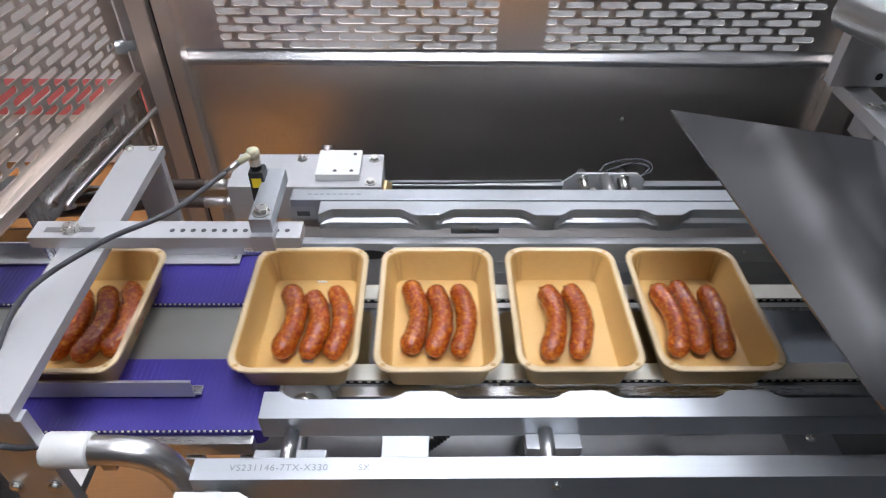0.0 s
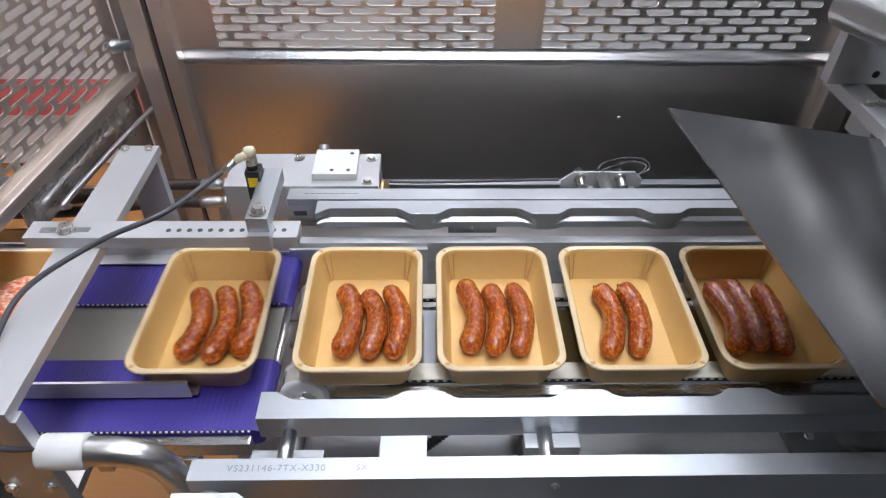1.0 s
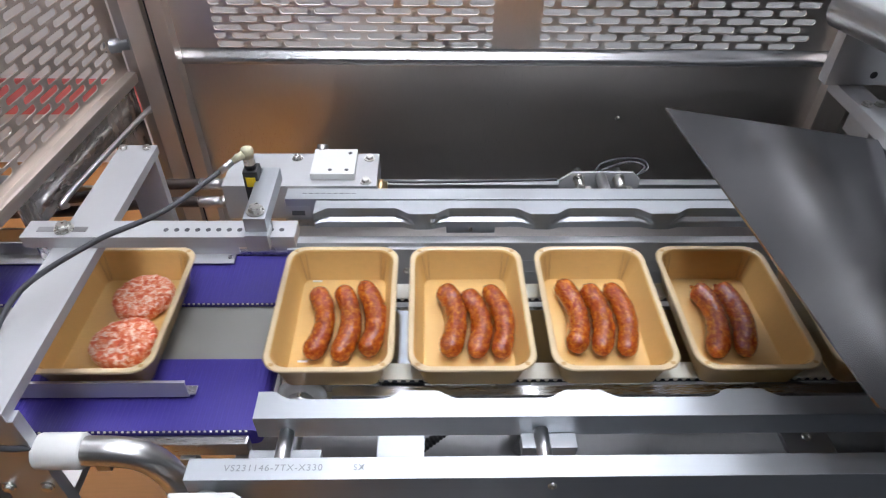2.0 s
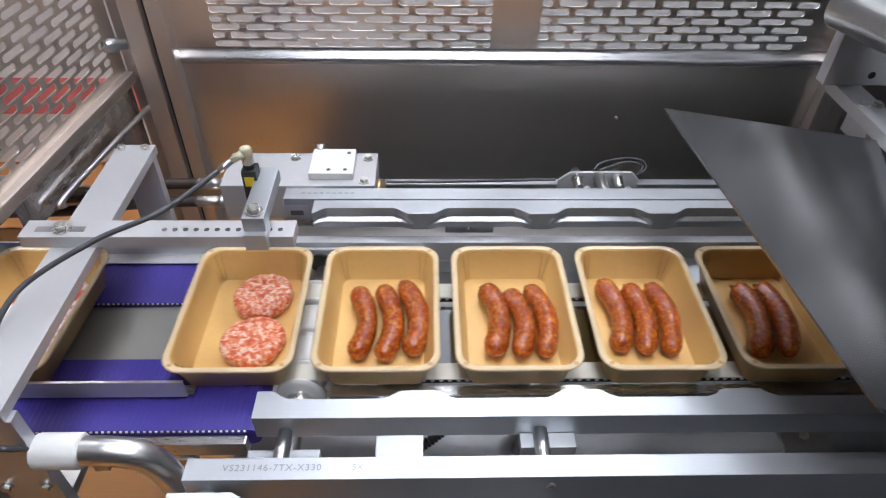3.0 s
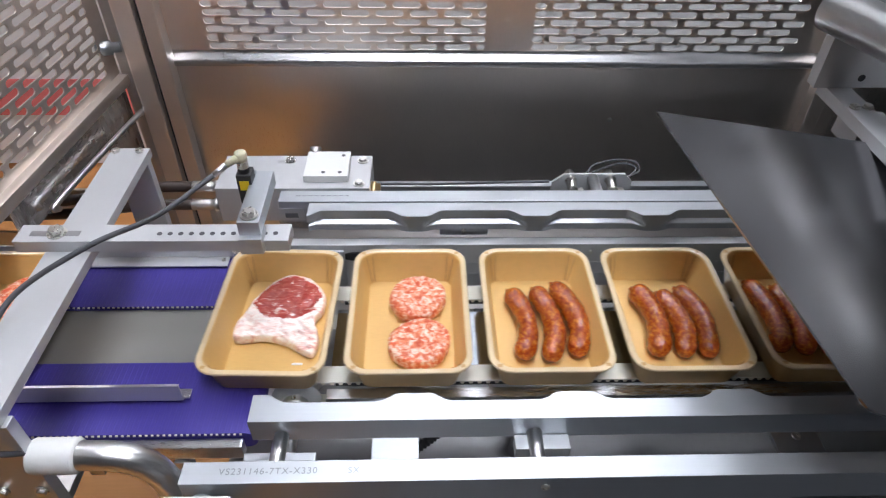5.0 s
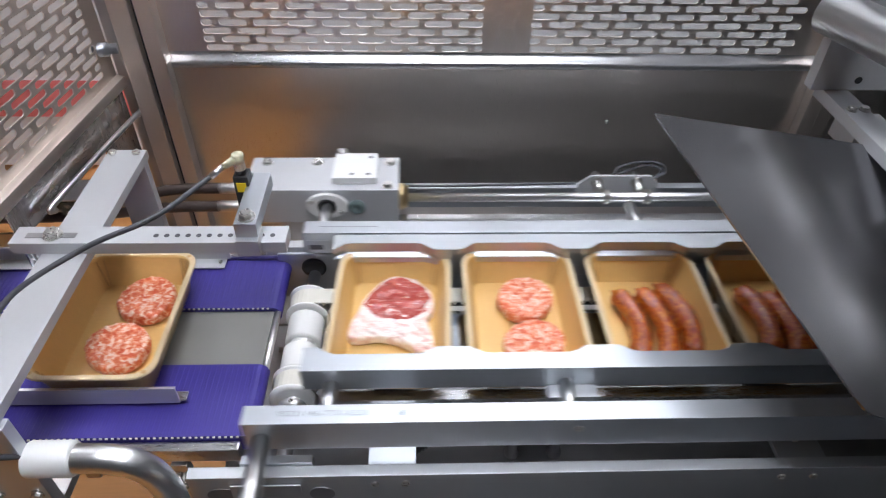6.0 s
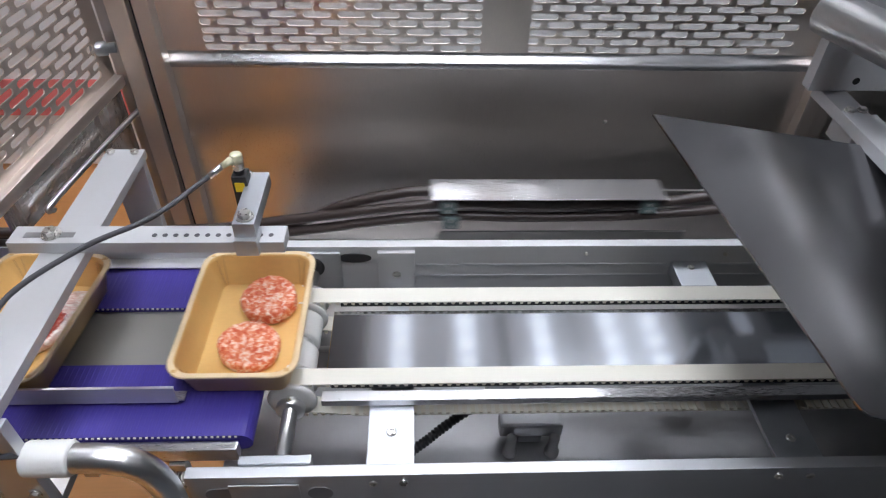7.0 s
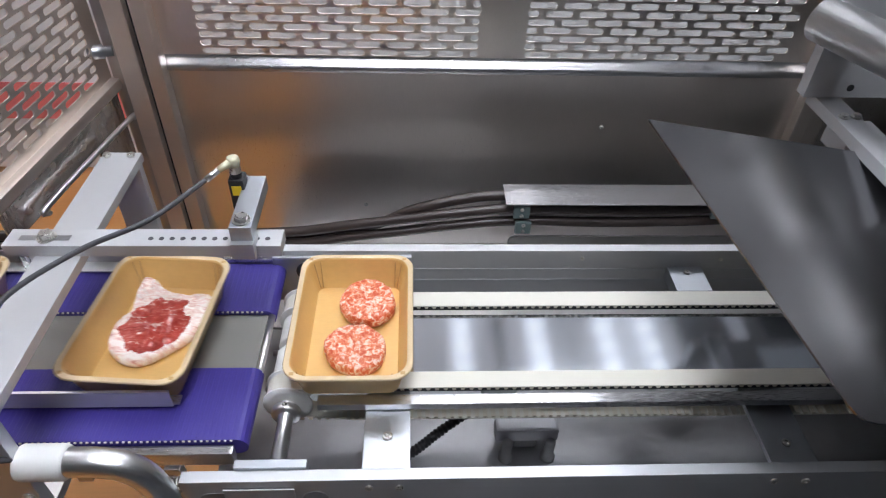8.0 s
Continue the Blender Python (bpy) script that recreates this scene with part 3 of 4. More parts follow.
def infeed_conveyor():
    c = thing("infeed_conveyor", "infeed conveyor with two dark blue toothed belts", "conveyor")
    xr, xl, r = -0.078, -1.95, 0.013
    for y0, y1 in ((0.500, 0.596), (0.687, 0.777)):
        bm = bmesh.new()
        prof = [(xl, 0.0), (xr, 0.0)] + [(xr + r * math.sin(q), -r + r * math.cos(q)) for q in np.linspace(0.15, math.pi - 0.15, 10)] + [(xr, -2 * r), (xl, -2 * r)]
        a = [bm.verts.new((x, y0, z)) for x, z in prof]
        b = [bm.verts.new((x, y1, z)) for x, z in prof]
        for k in range(len(prof)):
            bm.faces.new((a[k], a[(k + 1) % len(prof)], b[(k + 1) % len(prof)], b[k]))
        bm.faces.new(a)
        bm.faces.new(list(reversed(b)))
        belt = part("belt", bm, BLUE, c, "dark blue ribbed belt")
        verts, faces = [], []
        x = -0.56
        while x < xr:
            for yy in (y0 - 0.0015,):
                k = len(verts)
                verts += [(x, yy, -0.0005), (x + 0.0024, yy, -0.0005), (x + 0.0024, yy, -0.0022), (x, yy, -0.0022),
                          (x, yy + 0.003, -0.0005), (x + 0.0024, yy + 0.003, -0.0005), (x + 0.0024, yy + 0.003, -0.0022), (x, yy + 0.003, -0.0022)]
                faces += [(k, k + 1, k + 2, k + 3), (k, k + 4, k + 5, k + 1), (k + 1, k + 5, k + 6, k + 2), (k + 3, k + 2, k + 6, k + 7), (k, k + 3, k + 7, k + 4)]
            x += 0.0062
        me = bpy.data.meshes.new("edge_teeth")
        me.from_pydata(verts, [], faces)
        me.materials.append(BELT_R)
        te = new("edge_teeth", me)
        te.parent = belt
        te["kind"] = "stuff"
        te["label"] = "pale teeth along the belt edge"
        verts, faces = [], []
        for x in np.arange(-0.56, xr - 0.004, 0.0062):
            k = len(verts)
            verts += [(x + a, yy, z) for yy in (y0 + 0.003, y1 - 0.003) for a, z in ((0, -0.0002), (0.0006, 0.00028), (0.0026, 0.00028), (0.0032, -0.0002))]
            faces += [(k + a, k + a + 1, k + a + 5, k + a + 4) for a in range(3)] + [(k + 3, k + 2, k + 1, k), (k + 4, k + 5, k + 6, k + 7)]
        me = bpy.data.meshes.new("belt_ribs")
        me.from_pydata(verts, [], faces)
        me.materials.append(BLUE)
        te = new("belt_ribs", me)
        te.parent = belt
        te["kind"] = "stuff"
    part("bed_plate", box(xl, -0.074, 0.5965, 0.6865, -0.014, -0.006, 0.001), BED, c, "grey steel bed plate")
    part("end_rod", cyl((-0.070, 0.595, -0.010), (-0.070, 0.688, -0.010), 0.0045, 16), CHROME, c, "", True)
    part("side_strip", box(-0.34, -0.079, 0.487, 0.4985, -0.028, -0.0065, 0.002), SHEET, c, "thin bent steel side strip")
    part("side_strip", box(-0.34, -0.082, 0.7785, 0.786, -0.012, 0.006, 0.002), SHEET, c)
    part("bracket_leg", box(-0.155, -0.138, 0.484, 0.496, -0.255, -0.031, 0.001), STEEL, c)
    part("bracket_leg", box(-0.36, -0.34, 0.60, 0.66, -0.255, -0.03, 0.001), STEEL, c)
    for x in (-1.0, -1.8):
        part("leg", box(x, x + 0.04, 0.62, 0.66, -0.95, -0.015, 0.003), STEEL, c)
    part("tension_spring", tube([(-0.128 + 0.032 * k / 80, 0.7835 + 0.006 * math.cos(k * math.tau / 10), 0.014 + 0.006 * math.sin(k * math.tau / 10)) for k in range(81)], 0.0011, 6, 0), BOLT, c, "small steel spring", True)


def near_guide():
    """A folded steel angle: upright wall and a foot behind it."""
    g = thing("guide_rail", "thin bent steel guide angle over the front blue belt", "guide rail")
    part("wall", box(-0.60, -0.150, 0.5383, 0.5407, 0.006, 0.031, 0.0004), PALE, g)
    part("foot", box(-0.60, -0.144, 0.5408, 0.5525, 0.006, 0.0082, 0.0004), SHEET, g)
    part("top_edge", box(-0.60, -0.1495, 0.5380, 0.5412, 0.0311, 0.0318, 0.0002), CHROME, g, "bright cut edge")


def far_guide():
    """A folded steel angle with its foot in front and its wall behind."""
    g = thing("guide_rail", "bright bent steel guide angle over the rear blue belt", "guide rail")
    part("foot", box(-0.60, -0.151, 0.7575, 0.7765, 0.0025, 0.0045, 0.0004), PALE, g)
    part("wall", box(-0.60, -0.146, 0.7755, 0.7778, 0.0047, 0.0255, 0.0004), PALE, g)
    part("screw", socket_screw(-0.158, 0.7690, 0.0045, 0.003), BOLT, g)


# ---- fixed fittings over the infeed ----
def sensor_bridge():
    b = thing("sensor_bridge", "aluminium bridge of flat bars over the infeed belt", "bridge")
    z = 0.14
    x0, x1 = -0.289, -0.241
    part("beam", box(x0, x1, 0.425, 0.838, z - 0.012, z, 0.001), PALE, b)
    part("far_leg", box(x0 + 0.002, x1 - 0.002, 0.822, 0.834, -0.06, z - 0.0122, 0.001), PALE, b)
    part("near_leg", box(x0, x1 + 0.004, 0.4255, 0.438, -0.022, z - 0.0122, 0.001), ALU_DULL, b)
    part("foot", box(x0, x1, 0.4383, 0.4868, -0.022, -0.010, 0.001), STEEL, b)
    for x in (x0 + 0.008, x1 - 0.010):
        part("bolt", hex_bolt(x, 0.828, z, 0.0052, washer=False), BOLT, b)
    for x in (x0 + 0.006, x1 - 0.006):
        part("bolt", hex_bolt(x, 0.4255, 0.024, 0.0048, (0, -1, 0)), BOLT, b)
    c = thing("slotted_bar", "aluminium cross bar with drilled holes bolted on a bridge", "bar")
    zt = z + 0.0150
    part("bar", box(-0.318, -0.0295, 0.634, 0.662, z + 0.0003, zt, 0.0008), PALE, c)
    # Dark inlay paints the groove's shade on the uncut bar.
    part("slot", box(-0.304, -0.252, 0.643, 0.651, zt - 0.001, zt + 0.0006, 0.0003), DARK, c, "dark inlay for the shade in a milled groove")
    part("bolt", hex_bolt(-0.276, 0.647, zt + 0.0005, 0.0075), BOLT, c)
    for k in range(12):
        x = -0.168 + k * 0.0112
        # The bar stays solid: dark discs paint the shade inside its drillings.
        part("hole", lathe(bmesh.new(), (x, 0.646, zt), (0, 0, 1), [(-0.001, 0.0028), (0.0004, 0.0028), (0.0004, 0.0016), (0.0001, 0.0014)], 14), INK, c, "dark disc for the shade in a drilling")
    k = thing("sensor_clamp", "aluminium clamp block bolted on the slotted bar", "clamp")
    bm = bmesh.new()
    add_box(bm, -0.079, -0.055, 0.624, 0.648, zt + 0.0003, zt + 0.010, 0.0008)
    add_box(bm, -0.079, -0.055, 0.6245, 0.6335, z + 0.004, zt + 0.003, 0.0008)
    part("foot", bm, ALU_DULL, k)
    part("arm", box(-0.0785, -0.0555, 0.630, 0.724, zt + 0.0103, zt + 0.028, 0.001), ALU, k)
    part("bolt", hex_bolt(-0.067, 0.642, zt + 0.028, 0.0072), BOLT, k)
    s = thing("photo_sensor", "black photoelectric sensor with a yellow label and pale plug", "sensor")
    sx, sy = -0.0830, 0.705
    part("housing", box(sx - 0.008, sx + 0.0085, sy - 0.009, sy + 0.010, 0.146, 0.195, 0.002), BLACK, s)
    part("mount", box(sx - 0.004, sx + 0.009, sy + 0.0101, sy + 0.014, 0.165, 0.188, 0.0005), ALU_DULL, s)
    part("neck", cyl((sx, sy, 0.195), (sx, sy, 0.201), 0.0062, 18), BLACK, s, "", True)
    part("label", box(sx - 0.005, sx + 0.0055, sy - 0.0097, sy - 0.0091, 0.176, 0.188, 0), YELLOW, s, "small yellow label")
    part("nut", lathe(bmesh.new(), (sx, sy, 0.201), (0, 0, 1), [(0, 0.0055), (0, 0.0066), (0.008, 0.0066), (0.009, 0.0058)], 10), BOLT, s, "knurled metal plug nut")
    part("plug", lathe(bmesh.new(), (sx, sy, 0.2095), (0, 0, 1), [(0, 0.0065), (0.006, 0.0072), (0.010, 0.0066), (0.0115, 0.004)], 12), AMBER, s, "pale cloudy resin plug", True)
    part("plug_outlet", cyl((sx, sy, 0.2155), (sx - 0.014, sy - 0.012, 0.211), 0.0050, 14, 0.0036), AMBER, s, "", True)
    part("cable_sleeve", cyl((sx - 0.014, sy - 0.012, 0.211), (sx - 0.026, sy - 0.022, 0.205), 0.0036, 12), CHROME, s, "metal crimp sleeve", True)
    c = thing("sensor_cable", "dark grey sensor cable hanging in a loop", "cable")
    part("cable", tube([(sx - 0.025, sy - 0.021, 0.2055), (-0.150, 0.62, 0.201), (-0.209, 0.59, 0.188), (-0.268, 0.55, 0.166), (-0.284, 0.51, 0.147), (-0.281, 0.47, 0.130), (-0.270, 0.418, 0.118), (-0.250, 0.416, 0.104), (-0.238, 0.428, 0.085)], 0.0028, 12, 12), CABLE, c, "", True)


def bent_handle():
    h = thing("bent_pipe_handle", "bent chrome pipe handle with a white plastic end sleeve", "pipe handle")
    y = 0.432
    z = 0.073
    pts = [(-0.205, y, z), (-0.190, y, z), (-0.172, y, z - 0.001), (-0.152, y, z - 0.008), (-0.138, y, z - 0.024), (-0.131, y, z - 0.048), (-0.129, y, z - 0.08), (-0.129, y, -0.10)]
    part("pipe", tube(pts, 0.0135, 28, 8), CHROME, h, "", True)
    part("sleeve", lathe(bmesh.new(), (-0.240, y, z), (1, 0, 0), [(0, 0.013), (0.001, 0.0155), (0.003, 0.0165), (0.040, 0.0165), (0.042, 0.0155), (0.043, 0.0135)], 32), WHITE_PL, h, "white plastic sleeve", True)


def deflector():
    """The tilted triangular sheet over the outfeed."""
    d = thing("deflector_sheet", "large tilted triangular stainless deflector sheet with blurred reflections", "deflector sheet")
    tip, e, n = Vector((0.3747, 0.7401, 0.2506)), Vector((0.5752, 0.7328, 0.223)), Vector((0.474, 0.4006, 0.1678))
    u = (e - tip).normalized()
    nrm = u.cross(n - tip).normalized()
    far = tip + u * 0.75
    nr = n + u * 0.65
    a = (tip - n).normalized()
    rounded = [n + a * 0.014, n + a * 0.006 + u * 0.0015, n + a * 0.0015 + u * 0.006, n + u * 0.014]
    outline = [tip, *rounded, nr, far]
    bm = bmesh.new()
    lo = [bm.verts.new(p) for p in outline]
    hi = [bm.verts.new(p + nrm * 0.0025) for p in outline]
    bm.faces.new(lo)
    bm.faces.new(list(reversed(hi)))
    for k in range(len(outline)):
        bm.faces.new((lo[k], lo[(k + 1) % len(lo)], hi[(k + 1) % len(lo)], hi[k]))
    part("sheet", bm, BLADE, d)
    bm = bmesh.new()
    add_box(bm, 0.96, 1.00, 0.40, 0.66, 0.155, 0.4248, 0.002)
    part("hanger", bm, STEEL, d)


def side_bracket():
    b = thing("roller_bracket", "grey aluminium bracket with bolts carrying a steel roller", "bracket")
    part("upright", box(0.6051, 0.855, 0.8367, 0.8551, 0.2297, 0.4248, 0.001), PALE, b)
    # Black disc paints the shade inside an uncut drilling.
    part("hole", lathe(bmesh.new(), (0.6612, 0.8367, 0.2433), (0, -1, 0), [(-0.002, 0.0046), (0.0004, 0.0046), (0.0004, 0.0037), (0.0001, 0.0028)], 18), BLACK, b, "black disc for the shade in a drilling")
    part("shelf", box(0.6226, 0.6548, 0.6343, 0.8551, 0.2138, 0.2294, 0.001), PALE, b)
    part("block", box(0.6309, 0.6852, 0.7585, 0.8064, 0.1862, 0.2136, 0.001), PALE, b)
    for x, y in ((0.6327, 0.787), (0.6484, 0.787)):
        part("bolt", hex_bolt(x, y, 0.2296, 0.0048), BOLT, b)
    part("stay", box(0.79, 0.83, 0.8554, 1.094, 0.34, 0.39, 0.001), PALE, b)
    r = thing("steel_roller", "large polished steel film roller", "roller")
    part("roller", cyl((0.5978, 0.8505, 0.3242), (0.745, 0.4227, 0.3242), 0.0258, 40), CHROME, r, "", True)
    part("axle", cyl((0.595, 0.8579, 0.3242), (0.7542, 0.3951, 0.3242), 0.0092, 20), CHROME, r, "", True)


# ---- the moving gripper ----
STROKE = 0.064
NOTCH_PITCH = 0.1645
NOTCH_0 = 0.022          # centre of the first notch
N_NOTCH = 7
BAR_TOP = 0.062


def notch_outline(y_tab, y_notch, y_far, x0, x1):
    """Comb-shaped plan of a gripper bar: tabs reach y_tab, notches go back to y_notch."""
    out = [(x0, y_far), (x0, y_tab)]
    w = 0.066
    for k in range(N_NOTCH):
        c = NOTCH_0 + k * NOTCH_PITCH
        for s in (-1, 1):
            seq = [(w, 0.0), (w - 0.004, 0.10), (w - 0.010, 0.55), (w - 0.015, 0.9), (w - 0.021, 1.0)]
            for a, f in (seq if s < 0 else reversed(seq)):
                out.append((c + s * a, y_tab + (y_notch - y_tab) * f))
    out += [(x1, y_tab), (x1, y_far)]
    return out


def text_on(words, x, y, z, size, parent, m):
    cu = bpy.data.curves.new("engraving", "FONT")
    cu.body, cu.size, cu.extrude = words, size, 0.0001
    cu.space_character = 1.15
    ob = new("engraved_text", cu)
    me = bpy.data.meshes.new_from_object(ob)
    bpy.data.objects.remove(ob)
    me.materials.clear()
    me.materials.append(m)
    t = new("engraved_text", me)
    t.parent = parent
    t.location = (x, y, z)
    t["label"] = "engraved part number " + words if len(words) > 3 else "engraved letters " + words
    return t


def front_gripper():
    g = thing("front_gripper", "front tray gripper of notched aluminium bar on a plain carrier bar", "gripper")
    x0, x1 = -0.058, 1.08
    bm = add_prism(bmesh.new(), notch_outline(0.504, 0.494, 0.472, x0, x1), 0.050, BAR_TOP, 0.0008)
    add_box(bm, x0 + 0.0002, x1, 0.4722, 0.4765, 0.030, 0.0499, 0.0005)
    part("notched_bar", bm, ALU, g)
    part("carrier_bar", box(-0.107, x1, 0.408, 0.430, 0.018, BAR_TOP, 0.001), ALU, g)
    text_on("VS231146-7TX-X330", -0.073, 0.4165, BAR_TOP + 0.0005, 0.0090, g, ENGRAVED)
    text_on("SX", 0.044, 0.4165, BAR_TOP + 0.0005, 0.0085, g, ENGRAVED)
    for x in (-0.028, 0.225, 0.80):
        part("spacer_rod", cyl((x, 0.4295, 0.038), (x, 0.4725, 0.038), 0.0075, 20), CHROME, g, "", True)
    for x in (0.205, 0.70):
        part("lug", box(x, x + 0.055, 0.455, 0.4715, 0.018, 0.034, 0.0008), ALU_DULL, g)
    part("screw", socket_screw(0.226, 0.408, 0.047, 0.0042, (0, -1, 0)), BOLT, g)
    part("screw", socket_screw(0.70, 0.408, 0.047, 0.0042, (0, -1, 0)), BOLT, g)
    part("slide_rod", cyl((-0.090, 0.409, 0.036), (-0.090, 0.30, 0.036), 0.0095, 24), CHROME, g, "polished slide rod", True)
    return g


def front_slide():
    s = thing("front_slide", "white capped slide bearing of the front gripper", "slide bearing")
    bm = add_prism(bmesh.new(), [(-0.117, 0.0), (-0.060, 0.0), (-0.050, -0.006), (-0.045, -0.018), (-0.117, -0.018)], 0, 0.03, 0.002)
    ob = part("cap", bm, WHITE_PL, s, "white plastic cap")
    ob.matrix_local = pose(0, 0.398, 0.030)
    part("block", box(-0.117, -0.050, 0.33, 0.3797, 0.0, 0.058, 0.002), ALU_DULL, s)
    part("runner", box(-0.117, 0.25, 0.385, 0.392, -0.10, -0.085, 0.001), STEEL, s)
    part("arm", box(-0.10, -0.07, 0.385, 0.3915, -0.085, 0.0297, 0.001), STEEL, s)
    return s


def pocket_bar(x0, x1):
    """Bar with milled pockets: notched top edge, hollow back and a rounded, pointed lower lip."""
    def hollow(x, w):
        k = round((x - NOTCH_0) / NOTCH_PITCH)
        u = abs(x - NOTCH_0 - k * NOTCH_PITCH)
        f = min(1.0, max(0.0, (w - u) / 0.023))
        return f * f * (3 - 2 * f) if 0 <= k < N_NOTCH else 0.0
    bm = bmesh.new()
    y, rings = 0.792, []
    for x in np.linspace(x0, x1, 560):
        f, g = hollow(x, 0.067), hollow(x, 0.074)
        prof = [(0.8215, BAR_TOP), (y + 0.0008 + 0.0115 * f, BAR_TOP), (y + 0.0122 * f, BAR_TOP - 0.0008), (y + 0.0122 * f, 0.0530),
                (y + 0.0122 * max(f, g * 0.9), 0.0472 - 0.003 * (1 - g)), (y + 0.0098 * g, 0.0452 - 0.003 * (1 - g)), (y + 0.0068 * g, 0.0432 - 0.002 * (1 - g)),
                (y + 0.0060 * g, 0.0410 - 0.001 * (1 - g)), (y + 0.0058 * g, 0.0345), (0.8215, 0.0345)]
        rings.append([bm.verts.new((x, a, b)) for a, b in prof])
    n = len(rings[0])
    for p, q in zip(rings, rings[1:]):
        for k in range(n):
            bm.faces.new((p[k], p[(k + 1) % n], q[(k + 1) % n], q[k]))
    bm.faces.new(rings[0])
    bm.faces.new(list(reversed(rings[-1])))
    return bm


def rear_gripper():
    g = thing("rear_gripper", "rear tray gripper of notched aluminium bar on a plain carrier bar", "gripper")
    x0, x1 = -0.042, 1.08
    # modelled at its open place
    part("notched_bar", pocket_bar(x0, x1), ALU, g)
    part("support_lip", box(x0 + 0.02, x1, 0.8085, 0.8160, 0.0245, 0.0300, 0.0012), SHEET, g, "bright support strip")
    part("screw_lug", box(0.138, 0.206, 0.8062, 0.8214, 0.0165, 0.0343, 0.001), ALU, g)
    part("carrier_bar", box(-0.085, x1, 0.825, 0.850, 0.026, BAR_TOP, 0.001), ALU, g)
    part("end_plate", box(-0.087, -0.052, 0.8245, 0.8248, 0.030, 0.05, 0), ALU_DULL, g)
    for x in (-0.066, 0.378):
        part("piston_rod", cyl((x, 0.8505, 0.030), (x, 0.925, 0.030), 0.0085, 24), CHROME, g, "polished piston rod", True)
    # Dark patch paints the shade of an opening in the end plate.
    part("slot", box(-0.078, -0.060, 0.8241, 0.8246, 0.034, 0.042, 0.0002), INK, g, "dark oblong patch for the shade in an opening")
    part("screw", socket_screw(0.172, 0.8062, 0.0240, 0.0036, (0, -1, 0)), BOLT, g)
    for k in range(9):
        part("engraved_mark", box(-0.062 + k * 0.0085, -0.0565 + k * 0.0085, 0.8375, 0.8385, BAR_TOP + 0.0001, BAR_TOP + 0.0003, 0), INK, g)
    return g


def carriage():
    c = thing("carriage", "aluminium gripper carriage with white top plate, guide rods and trailing hoses", "carriage")
    bx0, bx1, y0, y1, zt = -0.183, 0.038, 0.865, 0.950, 0.055
    part("block", box(bx0, bx1, y0, y1, -0.004, zt, 0.0012), PALE, c)
    part("top_plate", box(-0.058, 0.006, 0.880, 0.945, zt + 0.0003, zt + 0.011, 0.001), WHITE_PL, c, "white plastic plate with three holes")
    for x, y in ((-0.030, 0.890), (-0.006, 0.890), (-0.004, 0.934)):
        # Dark discs paint the shade inside the plate's uncut countersinks.
        part("hole", lathe(bmesh.new(), (x, y, zt + 0.011), (0, 0, 1), [(-0.001, 0.0030), (0.0003, 0.0030), (0.0003, 0.001)], 14), INK, c, "dark disc for the shade in a countersink")
    for x, y in ((-0.085, 0.936), (0.024, 0.936), (0.022, 0.876), (-0.160, 0.936)):
        part("bolt", hex_bolt(x, y, zt, 0.0062), BOLT, c)
    part("pin", cyl((-0.048, 0.944, zt), (-0.048, 0.955, zt + 0.012), 0.0085, 16), STEEL, c, "", True)
    fl = [(0.030 * math.cos(q) * (1 if abs(math.cos(q)) > 0.5 else 0.95), 0.021 * math.sin(q)) for q in np.linspace(0, math.tau, 28, endpoint=False)]
    ob = part("flange", add_prism(bmesh.new(), fl, 0, 0.006, 0.001), WHITE_PL, c, "white oval bearing flange")
    ob.matrix_local = pose(-0.066, y0 - 0.0003, 0.030, 90, 0, 0)
    part("bush", lathe(bmesh.new(), (-0.066, y0 - 0.0062, 0.030), (0, -1, 0), [(-0.001, 0.0135), (0.0012, 0.0135), (0.0012, 0.0098), (0.0004, 0.0095)], 24), BLACK, c, "", True)
    for dx, dz in ((-0.021, 0.009), (0.021, -0.009)):
        part("screw", socket_screw(-0.066 + dx, y0 - 0.0064, 0.030 + dz, 0.0035, (0, -1, 0)), BOLT, c)
    part("plug", lathe(bmesh.new(), (-0.023, y0, 0.026), (0, -1, 0), [(-0.001, 0.0125), (0.004, 0.0125), (0.006, 0.010), (0.0065, 0.005), (0.004, 0.004)], 10), GREEN, c, "dark olive drain plug", True)
    part("brass_ring", lathe(bmesh.new(), (bx1, 0.895, 0.022), (1, 0, 0), [(0, 0.020), (0.007, 0.020), (0.008, 0.017), (0.013, 0.017), (0.013, 0.007)], 28), BRASS, c, "brass bush", True)
    part("guide_rod", cyl((bx1 + 0.010, 0.895, 0.020), (0.95, 0.895, 0.020), 0.0068, 20), CHROME, c, "polished guide rod", True)
    part("back_rail", box(bx1 + 0.001, 1.0, 0.935, 0.949, -0.03, 0.008, 0.001), ALU, c, "flat aluminium back rail")
    part("lower_rail", box(-0.10, 1.0, 0.866, 0.885, -0.020, -0.0045, 0.001), SHEET, c)
    # sensor plate far along the rods
    ob = part("sensor_plate", add_prism(bmesh.new(), [(0.316, -0.015), (0.441, -0.015), (0.441, 0.024), (0.428, 0.037), (0.334, 0.037), (0.316, 0.022)], 0, 0.004, 0.0004), PALE, c, "pale plate with clipped corners")
    ob.matrix_local = pose(0, 0.9295, 0, 90, 0, 0)
    for x in (0.345, 0.407):
        part("proximity_switch", lathe(bmesh.new(), (x, 0.945, 0.027), (0, -1, -0.1), [(0, 0.007), (0.012, 0.007), (0.012, 0.0095), (0.020, 0.0095), (0.020, 0.0075), (0.038, 0.0075), (0.039, 0.006)], 20), BOLT, c, "threaded steel proximity switch", True)
